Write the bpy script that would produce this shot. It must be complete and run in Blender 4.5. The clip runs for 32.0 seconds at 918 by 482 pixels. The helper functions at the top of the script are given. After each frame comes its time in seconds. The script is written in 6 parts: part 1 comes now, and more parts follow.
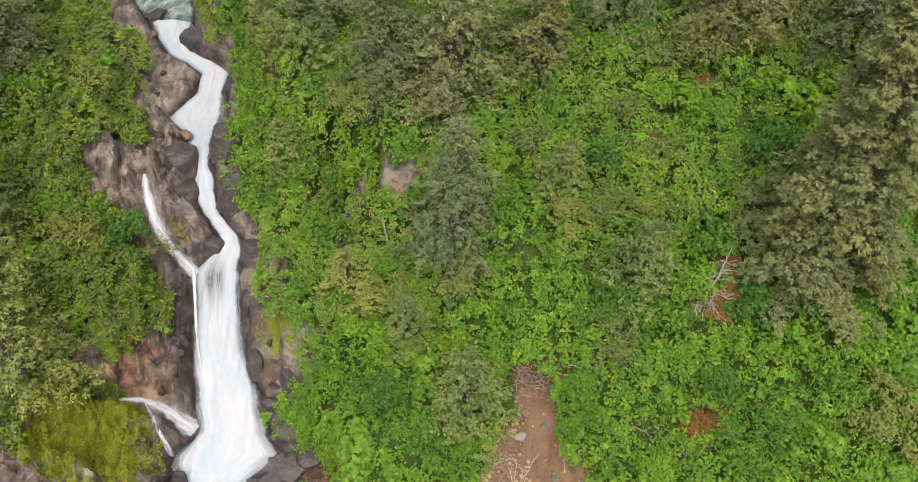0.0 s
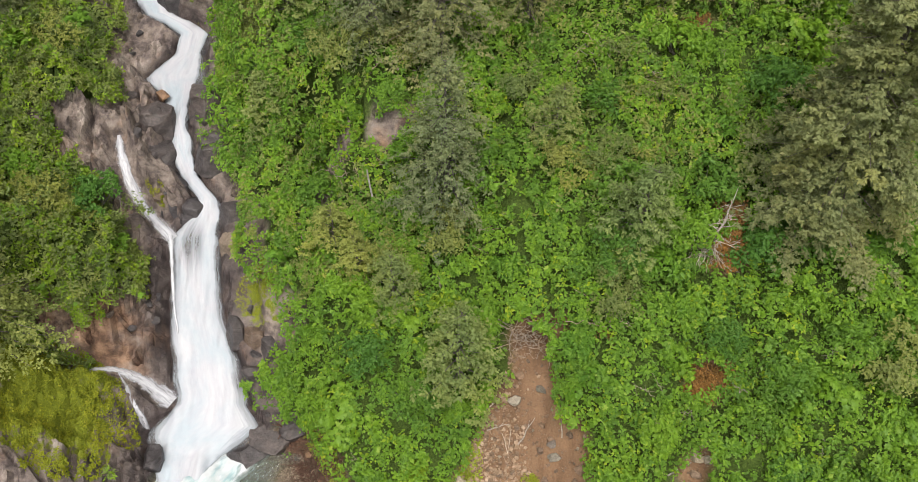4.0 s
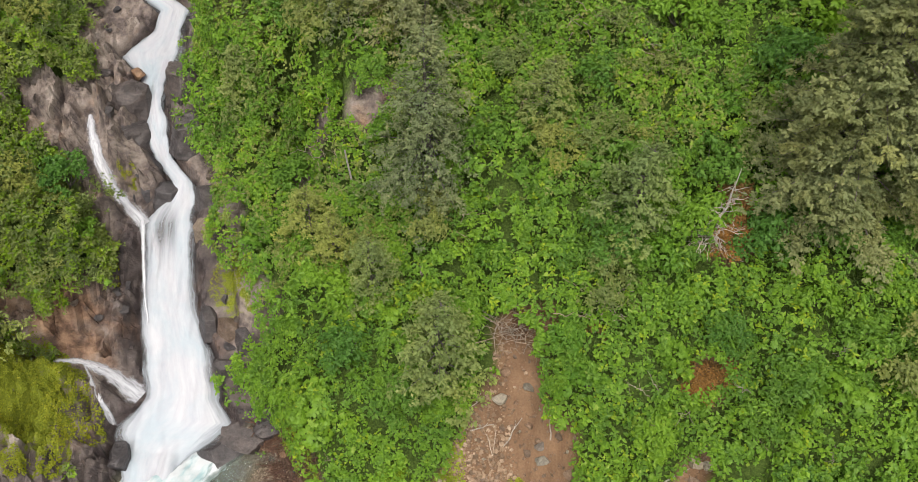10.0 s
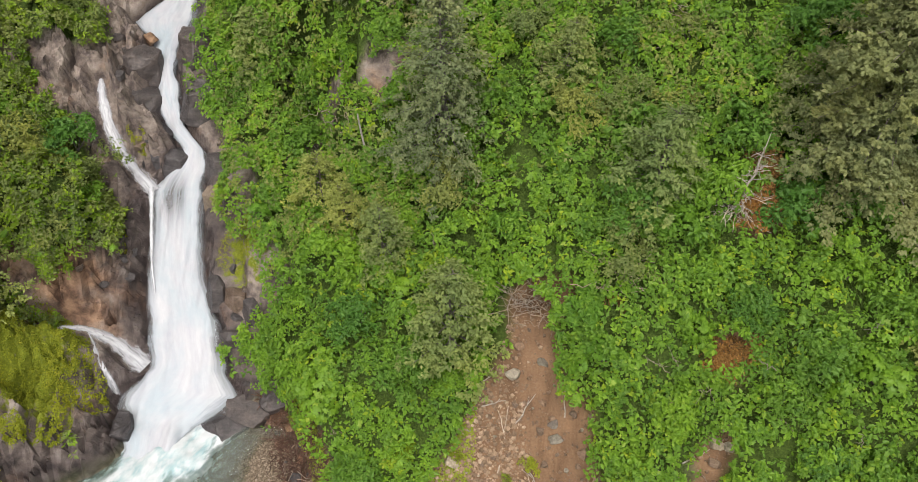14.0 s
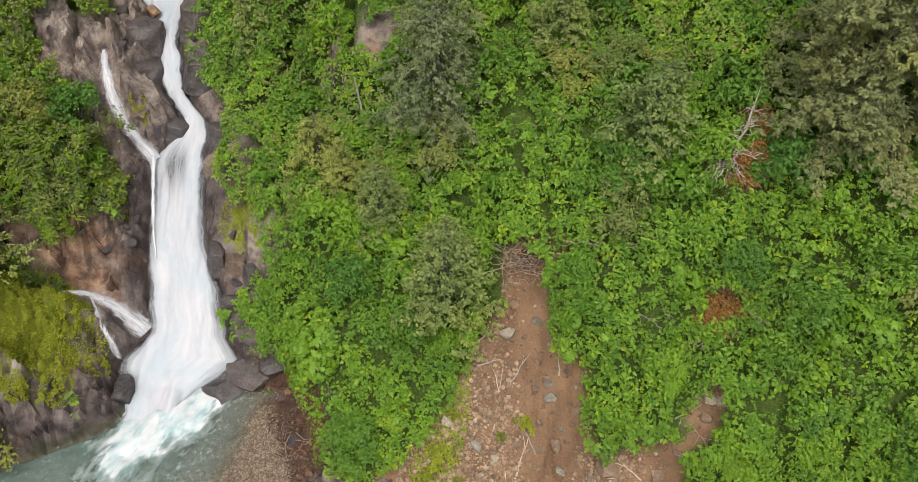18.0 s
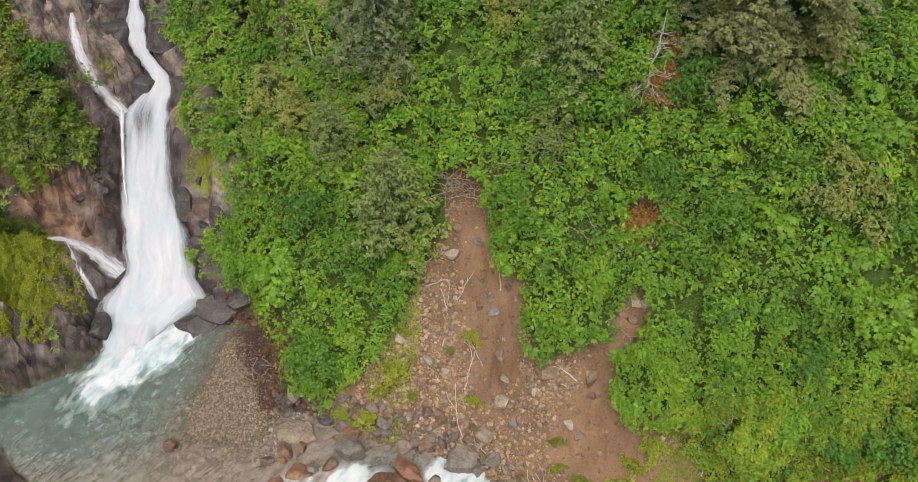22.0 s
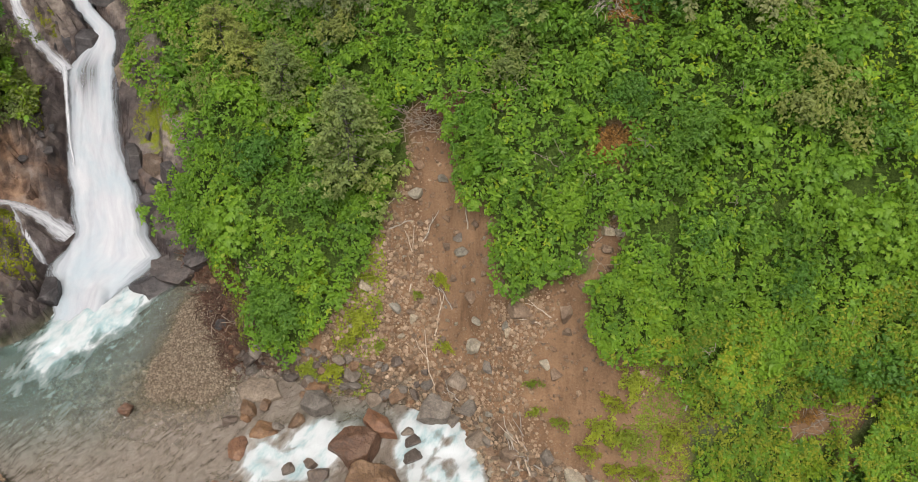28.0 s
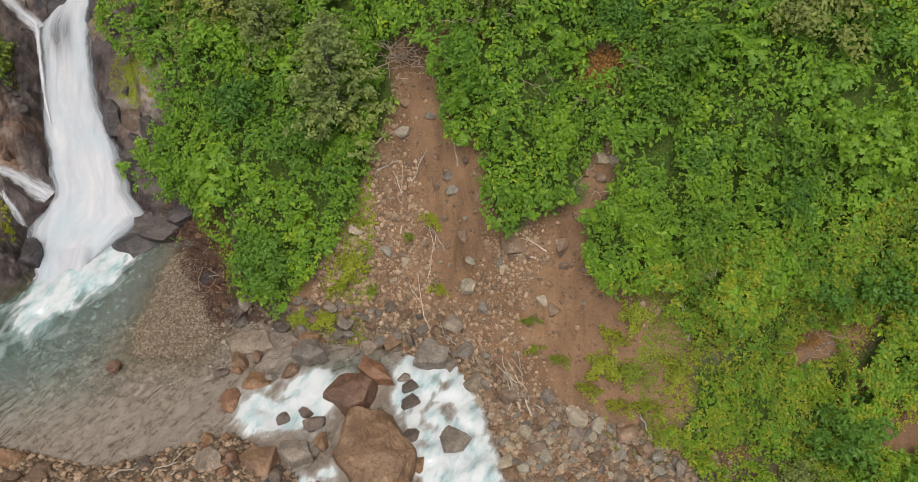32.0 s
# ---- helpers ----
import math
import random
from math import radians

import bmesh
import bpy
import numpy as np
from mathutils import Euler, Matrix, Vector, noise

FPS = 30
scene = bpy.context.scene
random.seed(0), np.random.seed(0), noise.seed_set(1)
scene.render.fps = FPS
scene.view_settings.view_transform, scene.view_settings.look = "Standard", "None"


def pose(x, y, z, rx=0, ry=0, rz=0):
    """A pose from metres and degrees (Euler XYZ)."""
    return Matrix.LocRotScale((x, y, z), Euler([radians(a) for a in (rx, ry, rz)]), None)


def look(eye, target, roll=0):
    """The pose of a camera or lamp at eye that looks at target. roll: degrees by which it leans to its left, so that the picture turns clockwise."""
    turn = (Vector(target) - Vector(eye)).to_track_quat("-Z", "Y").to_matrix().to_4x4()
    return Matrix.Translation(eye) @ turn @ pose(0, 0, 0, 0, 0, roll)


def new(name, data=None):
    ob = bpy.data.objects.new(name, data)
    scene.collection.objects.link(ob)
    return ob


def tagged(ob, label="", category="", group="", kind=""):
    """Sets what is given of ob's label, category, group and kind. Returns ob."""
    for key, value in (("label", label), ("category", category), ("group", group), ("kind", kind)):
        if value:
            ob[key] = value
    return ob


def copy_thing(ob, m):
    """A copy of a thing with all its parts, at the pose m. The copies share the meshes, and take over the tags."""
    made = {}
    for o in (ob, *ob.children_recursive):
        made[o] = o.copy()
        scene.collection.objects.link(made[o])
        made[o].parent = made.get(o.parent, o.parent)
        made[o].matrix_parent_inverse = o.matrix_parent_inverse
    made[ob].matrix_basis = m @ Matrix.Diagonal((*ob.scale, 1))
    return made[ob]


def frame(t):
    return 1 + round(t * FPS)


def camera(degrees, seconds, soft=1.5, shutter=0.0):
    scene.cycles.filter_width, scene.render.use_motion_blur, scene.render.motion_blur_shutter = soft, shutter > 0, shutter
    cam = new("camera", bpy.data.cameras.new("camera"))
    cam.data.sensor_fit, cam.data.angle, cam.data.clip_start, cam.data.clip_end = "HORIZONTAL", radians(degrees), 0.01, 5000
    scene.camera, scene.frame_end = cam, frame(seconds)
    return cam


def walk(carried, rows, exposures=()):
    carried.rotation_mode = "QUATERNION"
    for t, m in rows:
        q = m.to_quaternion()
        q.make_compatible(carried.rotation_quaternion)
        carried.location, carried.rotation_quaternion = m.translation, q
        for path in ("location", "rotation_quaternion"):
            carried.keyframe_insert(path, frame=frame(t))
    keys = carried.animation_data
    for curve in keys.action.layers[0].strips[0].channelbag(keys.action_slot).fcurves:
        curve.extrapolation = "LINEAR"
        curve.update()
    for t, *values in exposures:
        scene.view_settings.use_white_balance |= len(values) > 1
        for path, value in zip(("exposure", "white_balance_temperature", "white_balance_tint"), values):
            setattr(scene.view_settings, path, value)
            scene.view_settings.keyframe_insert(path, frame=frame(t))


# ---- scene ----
cam = camera(53.13, 32.0, soft=0.6)
PATH = [
    (0.0, (-5.072, -21.761, 37.257), (-4.128, -2.007, 14.699), 2.958),
    (0.5, (-4.945, -21.747, 36.906), (-4.049, -1.960, 14.375), 2.886),
    (1.0, (-4.754, -21.718, 36.602), (-3.925, -1.956, 14.046), 2.609),
    (1.5, (-4.620, -21.728, 36.279), (-3.826, -1.946, 13.739), 2.520),
    (2.0, (-4.558, -21.771, 35.955), (-3.764, -1.970, 13.431), 2.432),
    (2.5, (-4.595, -21.824, 35.615), (-3.767, -1.977, 13.135), 2.515),
    (3.0, (-4.647, -21.846, 35.223), (-3.832, -1.956, 12.780), 2.552),
    (3.5, (-4.668, -21.934, 34.780), (-3.819, -1.981, 12.394), 2.508),
    (4.0, (-4.613, -22.059, 34.347), (-3.639, -2.048, 12.018), 2.496),
    (4.5, (-4.500, -22.128, 33.935), (-3.498, -2.079, 11.641), 2.438),
    (6.5, (-3.920, -21.586, 33.055), (-3.293, -1.552, 10.734), 1.914),
    (7.0, (-3.595, -21.363, 33.156), (-3.063, -1.359, 10.806), 1.912),
    (7.5, (-3.430, -21.170, 33.198), (-2.926, -1.192, 10.823), 1.955),
    (8.0, (-3.413, -21.039, 33.154), (-2.915, -1.111, 10.735), 1.912),
    (8.5, (-3.387, -20.922, 32.961), (-2.944, -1.008, 10.528), 1.737),
    (9.0, (-3.323, -20.860, 32.710), (-2.963, -0.911, 10.307), 1.587),
    (9.5, (-3.231, -20.825, 32.459), (-2.953, -0.840, 10.086), 1.451),
    (10.0, (-3.176, -20.834, 32.235), (-2.912, -0.807, 9.900), 1.437),
    (10.5, (-3.093, -20.813, 32.037), (-2.897, -0.766, 9.719), 1.402),
    (11.0, (-3.109, -20.809, 31.820), (-3.005, -0.735, 9.526), 1.414),
    (11.5, (-3.146, -20.844, 31.635), (-3.136, -0.759, 9.351), 1.419),
    (12.0, (-3.141, -20.889, 31.498), (-3.276, -0.839, 9.183), 1.361),
    (12.5, (-3.043, -20.941, 31.304), (-3.326, -0.886, 8.995), 1.227),
    (13.0, (-2.984, -20.952, 31.057), (-3.305, -0.861, 8.781), 1.272),
    (13.5, (-2.940, -20.912, 30.855), (-3.319, -0.847, 8.555), 1.177),
    (14.0, (-2.860, -20.851, 30.663), (-3.335, -0.835, 8.322), 0.971),
    (14.5, (-2.715, -20.825, 30.420), (-3.336, -0.829, 8.065), 0.654),
    (16.5, (-2.629, -20.786, 29.901), (-3.333, -0.796, 7.542), 0.267),
    (17.0, (-2.649, -21.068, 29.907), (-3.308, -1.039, 7.582), 0.405),
    (17.5, (-2.513, -21.532, 29.900), (-3.206, -1.465, 7.610), 0.372),
    (18.0, (-2.313, -22.138, 29.926), (-3.123, -2.033, 7.675), 0.253),
    (18.5, (-2.053, -22.812, 29.970), (-2.952, -2.694, 7.734), 0.115),
    (19.0, (-1.746, -23.408, 30.014), (-2.613, -3.274, 7.792), -0.149),
    (19.5, (-1.467, -23.864, 30.067), (-2.240, -3.717, 7.851), -0.328),
    (20.0, (-1.190, -24.370, 30.117), (-1.874, -4.251, 7.874), -0.535),
    (20.5, (-0.935, -24.917, 30.207), (-1.566, -4.878, 7.890), -0.765),
    (21.0, (-0.681, -25.312, 30.302), (-1.270, -5.365, 7.902), -0.952),
    (21.5, (-0.548, -25.459, 30.318), (-1.121, -5.545, 7.888), -1.139),
    (22.0, (-0.572, -25.491, 30.214), (-1.119, -5.549, 7.808), -1.203),
    (22.5, (-0.647, -25.499, 30.040), (-1.119, -5.523, 7.663), -1.283),
    (23.0, (-0.682, -25.533, 29.877), (-1.071, -5.541, 7.512), -1.322),
    (23.5, (-0.613, -25.603, 29.738), (-0.932, -5.618, 7.365), -1.354),
    (24.0, (-0.543, -25.685, 29.565), (-0.789, -5.693, 7.199), -1.441),
    (24.5, (-0.405, -25.743, 29.383), (-0.657, -5.770, 7.000), -1.642),
    (25.0, (-0.260, -25.809, 29.191), (-0.535, -5.859, 6.787), -1.918),
    (25.5, (-0.163, -25.792, 28.976), (-0.455, -5.879, 6.540), -2.080),
    (27.5, (-0.149, -25.893, 27.867), (-0.124, -5.981, 5.427), -2.224),
    (28.0, (0.000, -26.000, 27.553), (0.003, -6.073, 5.127), -2.511),
    (28.5, (0.134, -26.095, 27.287), (0.140, -6.153, 4.874), -2.803),
    (29.0, (0.230, -26.161, 27.052), (0.234, -6.251, 4.612), -3.175),
    (29.5, (0.252, -26.208, 26.786), (0.293, -6.335, 4.312), -3.431),
    (30.0, (0.293, -26.249, 26.541), (0.382, -6.453, 4.001), -3.798),
    (30.5, (0.338, -26.350, 26.289), (0.467, -6.628, 3.683), -4.184),
    (31.0, (0.254, -26.480, 26.065), (0.462, -6.817, 3.408), -4.289),
    (31.5, (0.109, -26.604, 25.873), (0.319, -6.967, 3.194), -4.314),
    (32.0, (-0.110, -26.752, 25.797), (0.155, -7.085, 3.145), -4.230),
]
walk(cam, [(t, look(eye, target, roll)) for t, eye, target, roll in PATH], [(0.0, 0.82), (9.0, 0.78), (20.0, 0.68), (27.0, 0.58), (30.0, 0.52), (32.0, 0.42)])

# ---- light ----
world = bpy.data.worlds.new("sky")
scene.world = world
world.use_nodes = True
wn = world.node_tree.nodes
sky = wn.new("ShaderNodeTexSky")
sky.sky_type, sky.sun_disc = "NISHITA", False
sky.sun_elevation, sky.sun_rotation = radians(58), radians(200)
sky.air_density, sky.dust_density, sky.ozone_density = 1.0, 4.0, 1.0
veil = wn.new("ShaderNodeHueSaturation")
veil.inputs["Saturation"].default_value = 0.15
world.node_tree.links.new(sky.outputs[0], veil.inputs["Color"])
world.node_tree.links.new(veil.outputs[0], wn["Background"].inputs[0])
wn["Background"].inputs[1].default_value = 0.15
sun_data = bpy.data.lights.new("sun", "SUN")
sun_data.energy, sun_data.angle, sun_data.color = 1.5, radians(25), (1.0, 0.95, 0.86)
sun = new("sun", sun_data)
sun.matrix_world = look((0, -40, 80), (-8, -8, 0))

# ---- materials ----


def nodes_of(name, rough=0.8, spec=0.3):
    m = bpy.data.materials.new(name)
    m.use_nodes = True
    nt = m.node_tree
    b = nt.nodes["Principled BSDF"]
    b.inputs["Roughness"].default_value = rough
    b.inputs["Specular IOR Level"].default_value = spec
    return m, nt, b


def add(nt, kind, **sets):
    n = nt.nodes.new(kind)
    for key, value in sets.items():
        n.inputs[key].default_value = value
    return n


def link(nt, a, b):
    nt.links.new(a, b)


def coords(nt, scale=(1, 1, 1), turn=(0, 0, 0)):
    tc = nt.nodes.new("ShaderNodeTexCoord")
    mp = nt.nodes.new("ShaderNodeMapping")
    mp.inputs["Scale"].default_value = scale
    mp.inputs["Rotation"].default_value = turn
    link(nt, tc.outputs["Object"], mp.inputs["Vector"])
    return mp.outputs[0]


def noise_tex(nt, vec, scale, detail=4.0, rough=0.6, distort=0.0):
    n = add(nt, "ShaderNodeTexNoise", Scale=scale, Detail=detail, Roughness=rough, Distortion=distort)
    if vec is not None:
        link(nt, vec, n.inputs["Vector"])
    return n.outputs["Fac"]


def ramp(nt, fac, stops):
    r = nt.nodes.new("ShaderNodeValToRGB")
    e = r.color_ramp.elements
    while len(e) < len(stops):
        e.new(0.5)
    for el, (p, c) in zip(e, stops):
        el.position, el.color = p, (*c, 1)
    link(nt, fac, r.inputs[0])
    return r.outputs[0]


def mixed(nt, fac, a, b, mode="MIX"):
    m = nt.nodes.new("ShaderNodeMix")
    m.data_type, m.blend_type = "RGBA", mode
    for sock, v in ((m.inputs["Factor"], fac), (m.inputs["A"], a), (m.inputs["B"], b)):
        if isinstance(v, (int, float)):
            sock.default_value = v
        elif isinstance(v, tuple):
            sock.default_value = (*v, 1)
        else:
            link(nt, v, sock)
    return m.outputs["Result"]


def bump(nt, b, height, strength=0.4, dist=0.05):
    n = add(nt, "ShaderNodeBump", Strength=strength, Distance=dist)
    link(nt, height, n.inputs["Height"])
    link(nt, n.outputs[0], b.inputs["Normal"])


def leaf_material(name, dark, mid, light, tip=None, trans=0.36, rough=0.5):
    m, nt, b = nodes_of(name, rough, 0.27)
    geo = nt.nodes.new("ShaderNodeNewGeometry")
    info = nt.nodes.new("ShaderNodeObjectInfo")
    dark = tuple(0.4 * a + 0.6 * c for a, c in zip(dark, mid))
    light = tuple(0.4 * a + 0.6 * c for a, c in zip(light, mid))
    c1 = ramp(nt, geo.outputs["Random Per Island"], [(0.0, dark), (0.5, mid), (0.95, light), (1.0, tip or light)])
    big = noise_tex(nt, coords(nt), 0.5, 3)
    patch = ramp(nt, big, [(0.3, (0.84, 0.78, 0.82)), (0.5, (1.14, 1.0, 0.98)), (0.7, (1.38, 1.13, 0.92))])
    c2 = mixed(nt, 1.0, c1, patch, "MULTIPLY")
    # each shoot has a shade of its own
    at = nt.nodes.new("ShaderNodeAttribute")
    at.attribute_name = "tone"
    half = add(nt, "ShaderNodeMath")
    half.operation, half.use_clamp = "MULTIPLY_ADD", True
    link(nt, at.outputs["Fac"], half.inputs[0])
    half.inputs[1].default_value, half.inputs[2].default_value = 0.5, 0.5
    c2 = mixed(nt, 1.0, c2, ramp(nt, half.outputs[0], [(0.0, (0.69, 0.74, 0.79)), (0.5, (1.02, 1.01, 1.0)), (1.0, (1.19, 1.15, 1.08))]), "MULTIPLY")
    each = ramp(nt, info.outputs["Random"], [(0.0, (0.74, 0.84, 0.86)), (0.5, (1.0, 1.0, 0.95)), (1.0, (1.2, 1.12, 0.86))])
    c3 = mixed(nt, 1.0, c2, each, "MULTIPLY")
    link(nt, c3, b.inputs["Base Color"])
    tr = nt.nodes.new("ShaderNodeBsdfTranslucent")
    warm = mixed(nt, 1.0, c3, (1.2, 1.3, 0.6), "MULTIPLY")
    link(nt, warm, tr.inputs[0])
    ms = nt.nodes.new("ShaderNodeMixShader")
    ms.inputs[0].default_value = trans
    link(nt, b.outputs[0], ms.inputs[1])
    link(nt, tr.outputs[0], ms.inputs[2])
    link(nt, ms.outputs[0], nt.nodes["Material Output"].inputs[0])
    return m


def rock_material(name, dark, mid, light, scale=1.0, moss=0.0, rough=0.75, band=(1, 1, 3)):
    m, nt, b = nodes_of(name, rough, 0.4)
    v = coords(nt, band, (0.5, 0.3, 0.2))
    info = nt.nodes.new("ShaderNodeObjectInfo")
    n1 = noise_tex(nt, v, 1.1 * scale, 8, 0.65, 0.4)
    n2 = noise_tex(nt, coords(nt), 9 * scale, 6, 0.7)
    c = ramp(nt, n1, [(0.28, dark), (0.5, mid), (0.75, light)])
    g = ramp(nt, n2, [(0.3, (0.55, 0.55, 0.55)), (0.7, (1.25, 1.25, 1.25))])
    c = mixed(nt, 1.0, c, g, "MULTIPLY")
    t = ramp(nt, info.outputs["Random"], [(0.0, (0.7, 0.72, 0.76)), (0.5, (1, 1, 1)), (1.0, (1.2, 1.1, 1.0))])
    c = mixed(nt, 1.0, c, t, "MULTIPLY")
    if moss:
        mn = noise_tex(nt, coords(nt), 0.9, 6, 0.7)
        f = ramp(nt, mn, [(0.62 - 0.25 * moss, (0, 0, 0)), (0.72 - 0.25 * moss, (1, 1, 1))])
        c = mixed(nt, f, c, (0.09, 0.12, 0.02))
    link(nt, c, b.inputs["Base Color"])
    h = mixed(nt, 0.5, n1, n2)
    bump(nt, b, h, 0.7, 0.12)
    return m


def turned(nt, turn, scale):
    """Object coordinates turned about z, then stretched."""
    mp = nt.nodes.new("ShaderNodeMapping")
    mp.inputs["Scale"].default_value = scale
    link(nt, coords(nt, (1, 1, 1), (0, 0, turn)), mp.inputs["Vector"])
    return mp.outputs[0]


BARK = rock_material("bark", (0.05, 0.04, 0.03), (0.13, 0.11, 0.09), (0.25, 0.22, 0.19), 4, band=(3, 3, 0.6))
DRY_TWIG = rock_material("dry_twig", (0.15, 0.11, 0.085), (0.28, 0.22, 0.17), (0.4, 0.33, 0.27), 4, band=(3, 3, 0.6))
LEAF_PALE = leaf_material("pale_leaf", (0.127, 0.167, 0.045), (0.171, 0.225, 0.064), (0.211, 0.271, 0.086), (0.232, 0.276, 0.1))
DEADWOOD = rock_material("dead_wood", (0.24, 0.2, 0.16), (0.42, 0.36, 0.3), (0.56, 0.51, 0.45), 4, band=(3, 3, 0.6))
LEAF_BRIGHT = leaf_material("broad_leaf", (0.074, 0.166, 0.016), (0.112, 0.24, 0.022), (0.158, 0.3, 0.033), (0.19, 0.31, 0.05))
LEAF_DEEP = leaf_material("shrub_leaf", (0.055, 0.13, 0.016), (0.085, 0.195, 0.026), (0.126, 0.252, 0.042), (0.16, 0.28, 0.06))
LEAF_LIME = leaf_material("lime_leaf", (0.115, 0.205, 0.013), (0.155, 0.27, 0.019), (0.2, 0.315, 0.028), (0.23, 0.32, 0.042))
LEAF_WEED = leaf_material("weed_leaf", (0.135, 0.185, 0.018), (0.19, 0.255, 0.026), (0.24, 0.3, 0.04), (0.25, 0.3, 0.045))
LEAF_RUST = leaf_material("rust_leaf", (0.1, 0.055, 0.018), (0.195, 0.11, 0.032), (0.27, 0.17, 0.05), (0.36, 0.235, 0.08), 0.15, 0.8)
LITTER = leaf_material("leaf_litter", (0.045, 0.024, 0.018), (0.1, 0.055, 0.038), (0.17, 0.1, 0.07), (0.25, 0.17, 0.12), 0.05, 0.8)
NEEDLE_FRESH = leaf_material("fresh_needle", (0.14, 0.19, 0.06), (0.2, 0.265, 0.082), (0.25, 0.32, 0.1), (0.28, 0.33, 0.13), 0.32, 0.7)
MOSS = leaf_material("moss", (0.1, 0.13, 0.01), (0.16, 0.205, 0.014), (0.225, 0.265, 0.022), (0.25, 0.265, 0.032), 0.25, 0.8)
NEEDLE = leaf_material("needle", (0.114, 0.15, 0.072), (0.156, 0.203, 0.1), (0.193, 0.24, 0.122), (0.222, 0.256, 0.138), 0.34, 0.7)
NEEDLE_GREY = leaf_material("grey_needle", (0.138, 0.166, 0.075), (0.194, 0.234, 0.108), (0.245, 0.28, 0.142), (0.29, 0.3, 0.165), 0.3, 0.7)
ROCK = rock_material("wet_rock", (0.028, 0.024, 0.025), (0.062, 0.052, 0.051), (0.125, 0.105, 0.098), 1.0, rough=0.5)
ROCK_BROWN = rock_material("brown_rock", (0.062, 0.034, 0.02), (0.172, 0.1, 0.056), (0.29, 0.188, 0.115), 1.0, rough=0.55, band=(1, 1, 1))
ROCK_RUST = rock_material("rust_rock", (0.06, 0.032, 0.022), (0.165, 0.085, 0.05), (0.27, 0.165, 0.105), 1.2, rough=0.5, band=(1, 1, 1))
ROCK_DARK = rock_material("dark_brown_rock", (0.055, 0.04, 0.032), (0.115, 0.085, 0.067), (0.2, 0.155, 0.125), 1.4, rough=0.38, band=(1, 1, 1))
ROCK_GREY = rock_material("grey_rock", (0.085, 0.068, 0.055), (0.18, 0.146, 0.117), (0.29, 0.248, 0.205), 1.5, band=(1, 1, 1))
ROCK_EARTH = rock_material("earthy_rock", (0.12, 0.078, 0.052), (0.205, 0.137, 0.092), (0.3, 0.22, 0.155), 1.5, band=(1, 1, 1))
ROCK_PALE = rock_material("pale_rock", (0.16, 0.135, 0.1), (0.29, 0.248, 0.188), (0.4, 0.35, 0.28), 1.5, band=(1, 1, 1))

# ---- the lie of the land ----


def fbm(x, y, scale=1.0, octaves=4, seed=0):
    """Smooth value noise, about -1 to 1."""
    x, y = np.asarray(x, float) * scale, np.asarray(y, float) * scale
    total, amp, norm = 0.0, 1.0, 0.0
    for o in range(octaves):
        xi, yi = np.floor(x), np.floor(y)
        fx, fy = x - xi, y - yi
        fx, fy = fx * fx * (3 - 2 * fx), fy * fy * (3 - 2 * fy)

        def h(a, b):
            s = np.sin(a * 127.1 + b * 311.7 + (seed + o) * 74.7) * 43758.5453
            return s - np.floor(s)

        v = (h(xi, yi) * (1 - fx) + h(xi + 1, yi) * fx) * (1 - fy) + (h(xi, yi + 1) * (1 - fx) + h(xi + 1, yi + 1) * fx) * fy
        total, norm = total + amp * (2 * v - 1), norm + amp
        x, y, amp = x * 2.03 + 17.3, y * 2.03 + 9.1, amp * 0.5
    return total / norm


def step(a, b, v):
    t = np.clip((v - a) / (b - a), 0, 1)
    return t * t * (3 - 2 * t)


# the stream: along y, the height of the water and its two edges
STREAM_Y = [-6.0, -4.4, -3.4, -2.8, -2.4, -1.6, -0.2, 1.6, 3.4, 4.6, 5.4, 6.2, 7.1, 8.3, 9.7, 10.9, 12.2, 13.7, 14.8, 15.3, 15.8, 17.6, 21, 30]
STREAM_Z = [-0.4, 0.04, 0.28, 0.55, 0.78, 1.25, 1.95, 2.95, 3.9, 4.55, 4.95, 5.35, 5.8, 6.4, 6.95, 7.15, 7.3, 7.55, 7.9, 8.05, 8.25, 8.65, 8.75, 9.2]
STREAM_L = [-16.0, -15.6, -15.9, -16.1, -15.9, -15.0, -15.25, -15.55, -15.7, -15.8, -15.1, -14.75, -15.5, -16.1, -16.4, -16.75, -17.85, -16.6, -16.6, -17.3, -18.4, -19.4, -21.5, -24]
STREAM_R = [-14.2, -13.6, -13.1, -12.1, -11.4, -12.05, -12.45, -13.25, -13.65, -13.7, -13.7, -13.8, -14.75, -15.1, -15.5, -15.5, -15.1, -15.3, -15.2, -15.8, -17.0, -17.4, -18.0, -19]


def water_z(y):
    return np.interp(y, STREAM_Y, STREAM_Z)


def run_z(x):
    """Level of the pool and of the rapids that leave it."""
    return np.interp(x, [-9, -6.8, -4.5, -1.5, 2, 6, 30, 600], [0, -0.05, -0.45, -0.85, -1.4, -1.9, -4, -40])


TOE_X = [-14, -11.4, -9.7, -8.6, -7.9, -4.6, -2.2, -0.2, 1.9, 5.4, 12, 40, 600]
TOE_Y = [3.5, -2.2, -3.5, -5.4, -7.3, -8.2, -8.5, -9.3, -11.5, -13.1, -15.5, -25, -225]


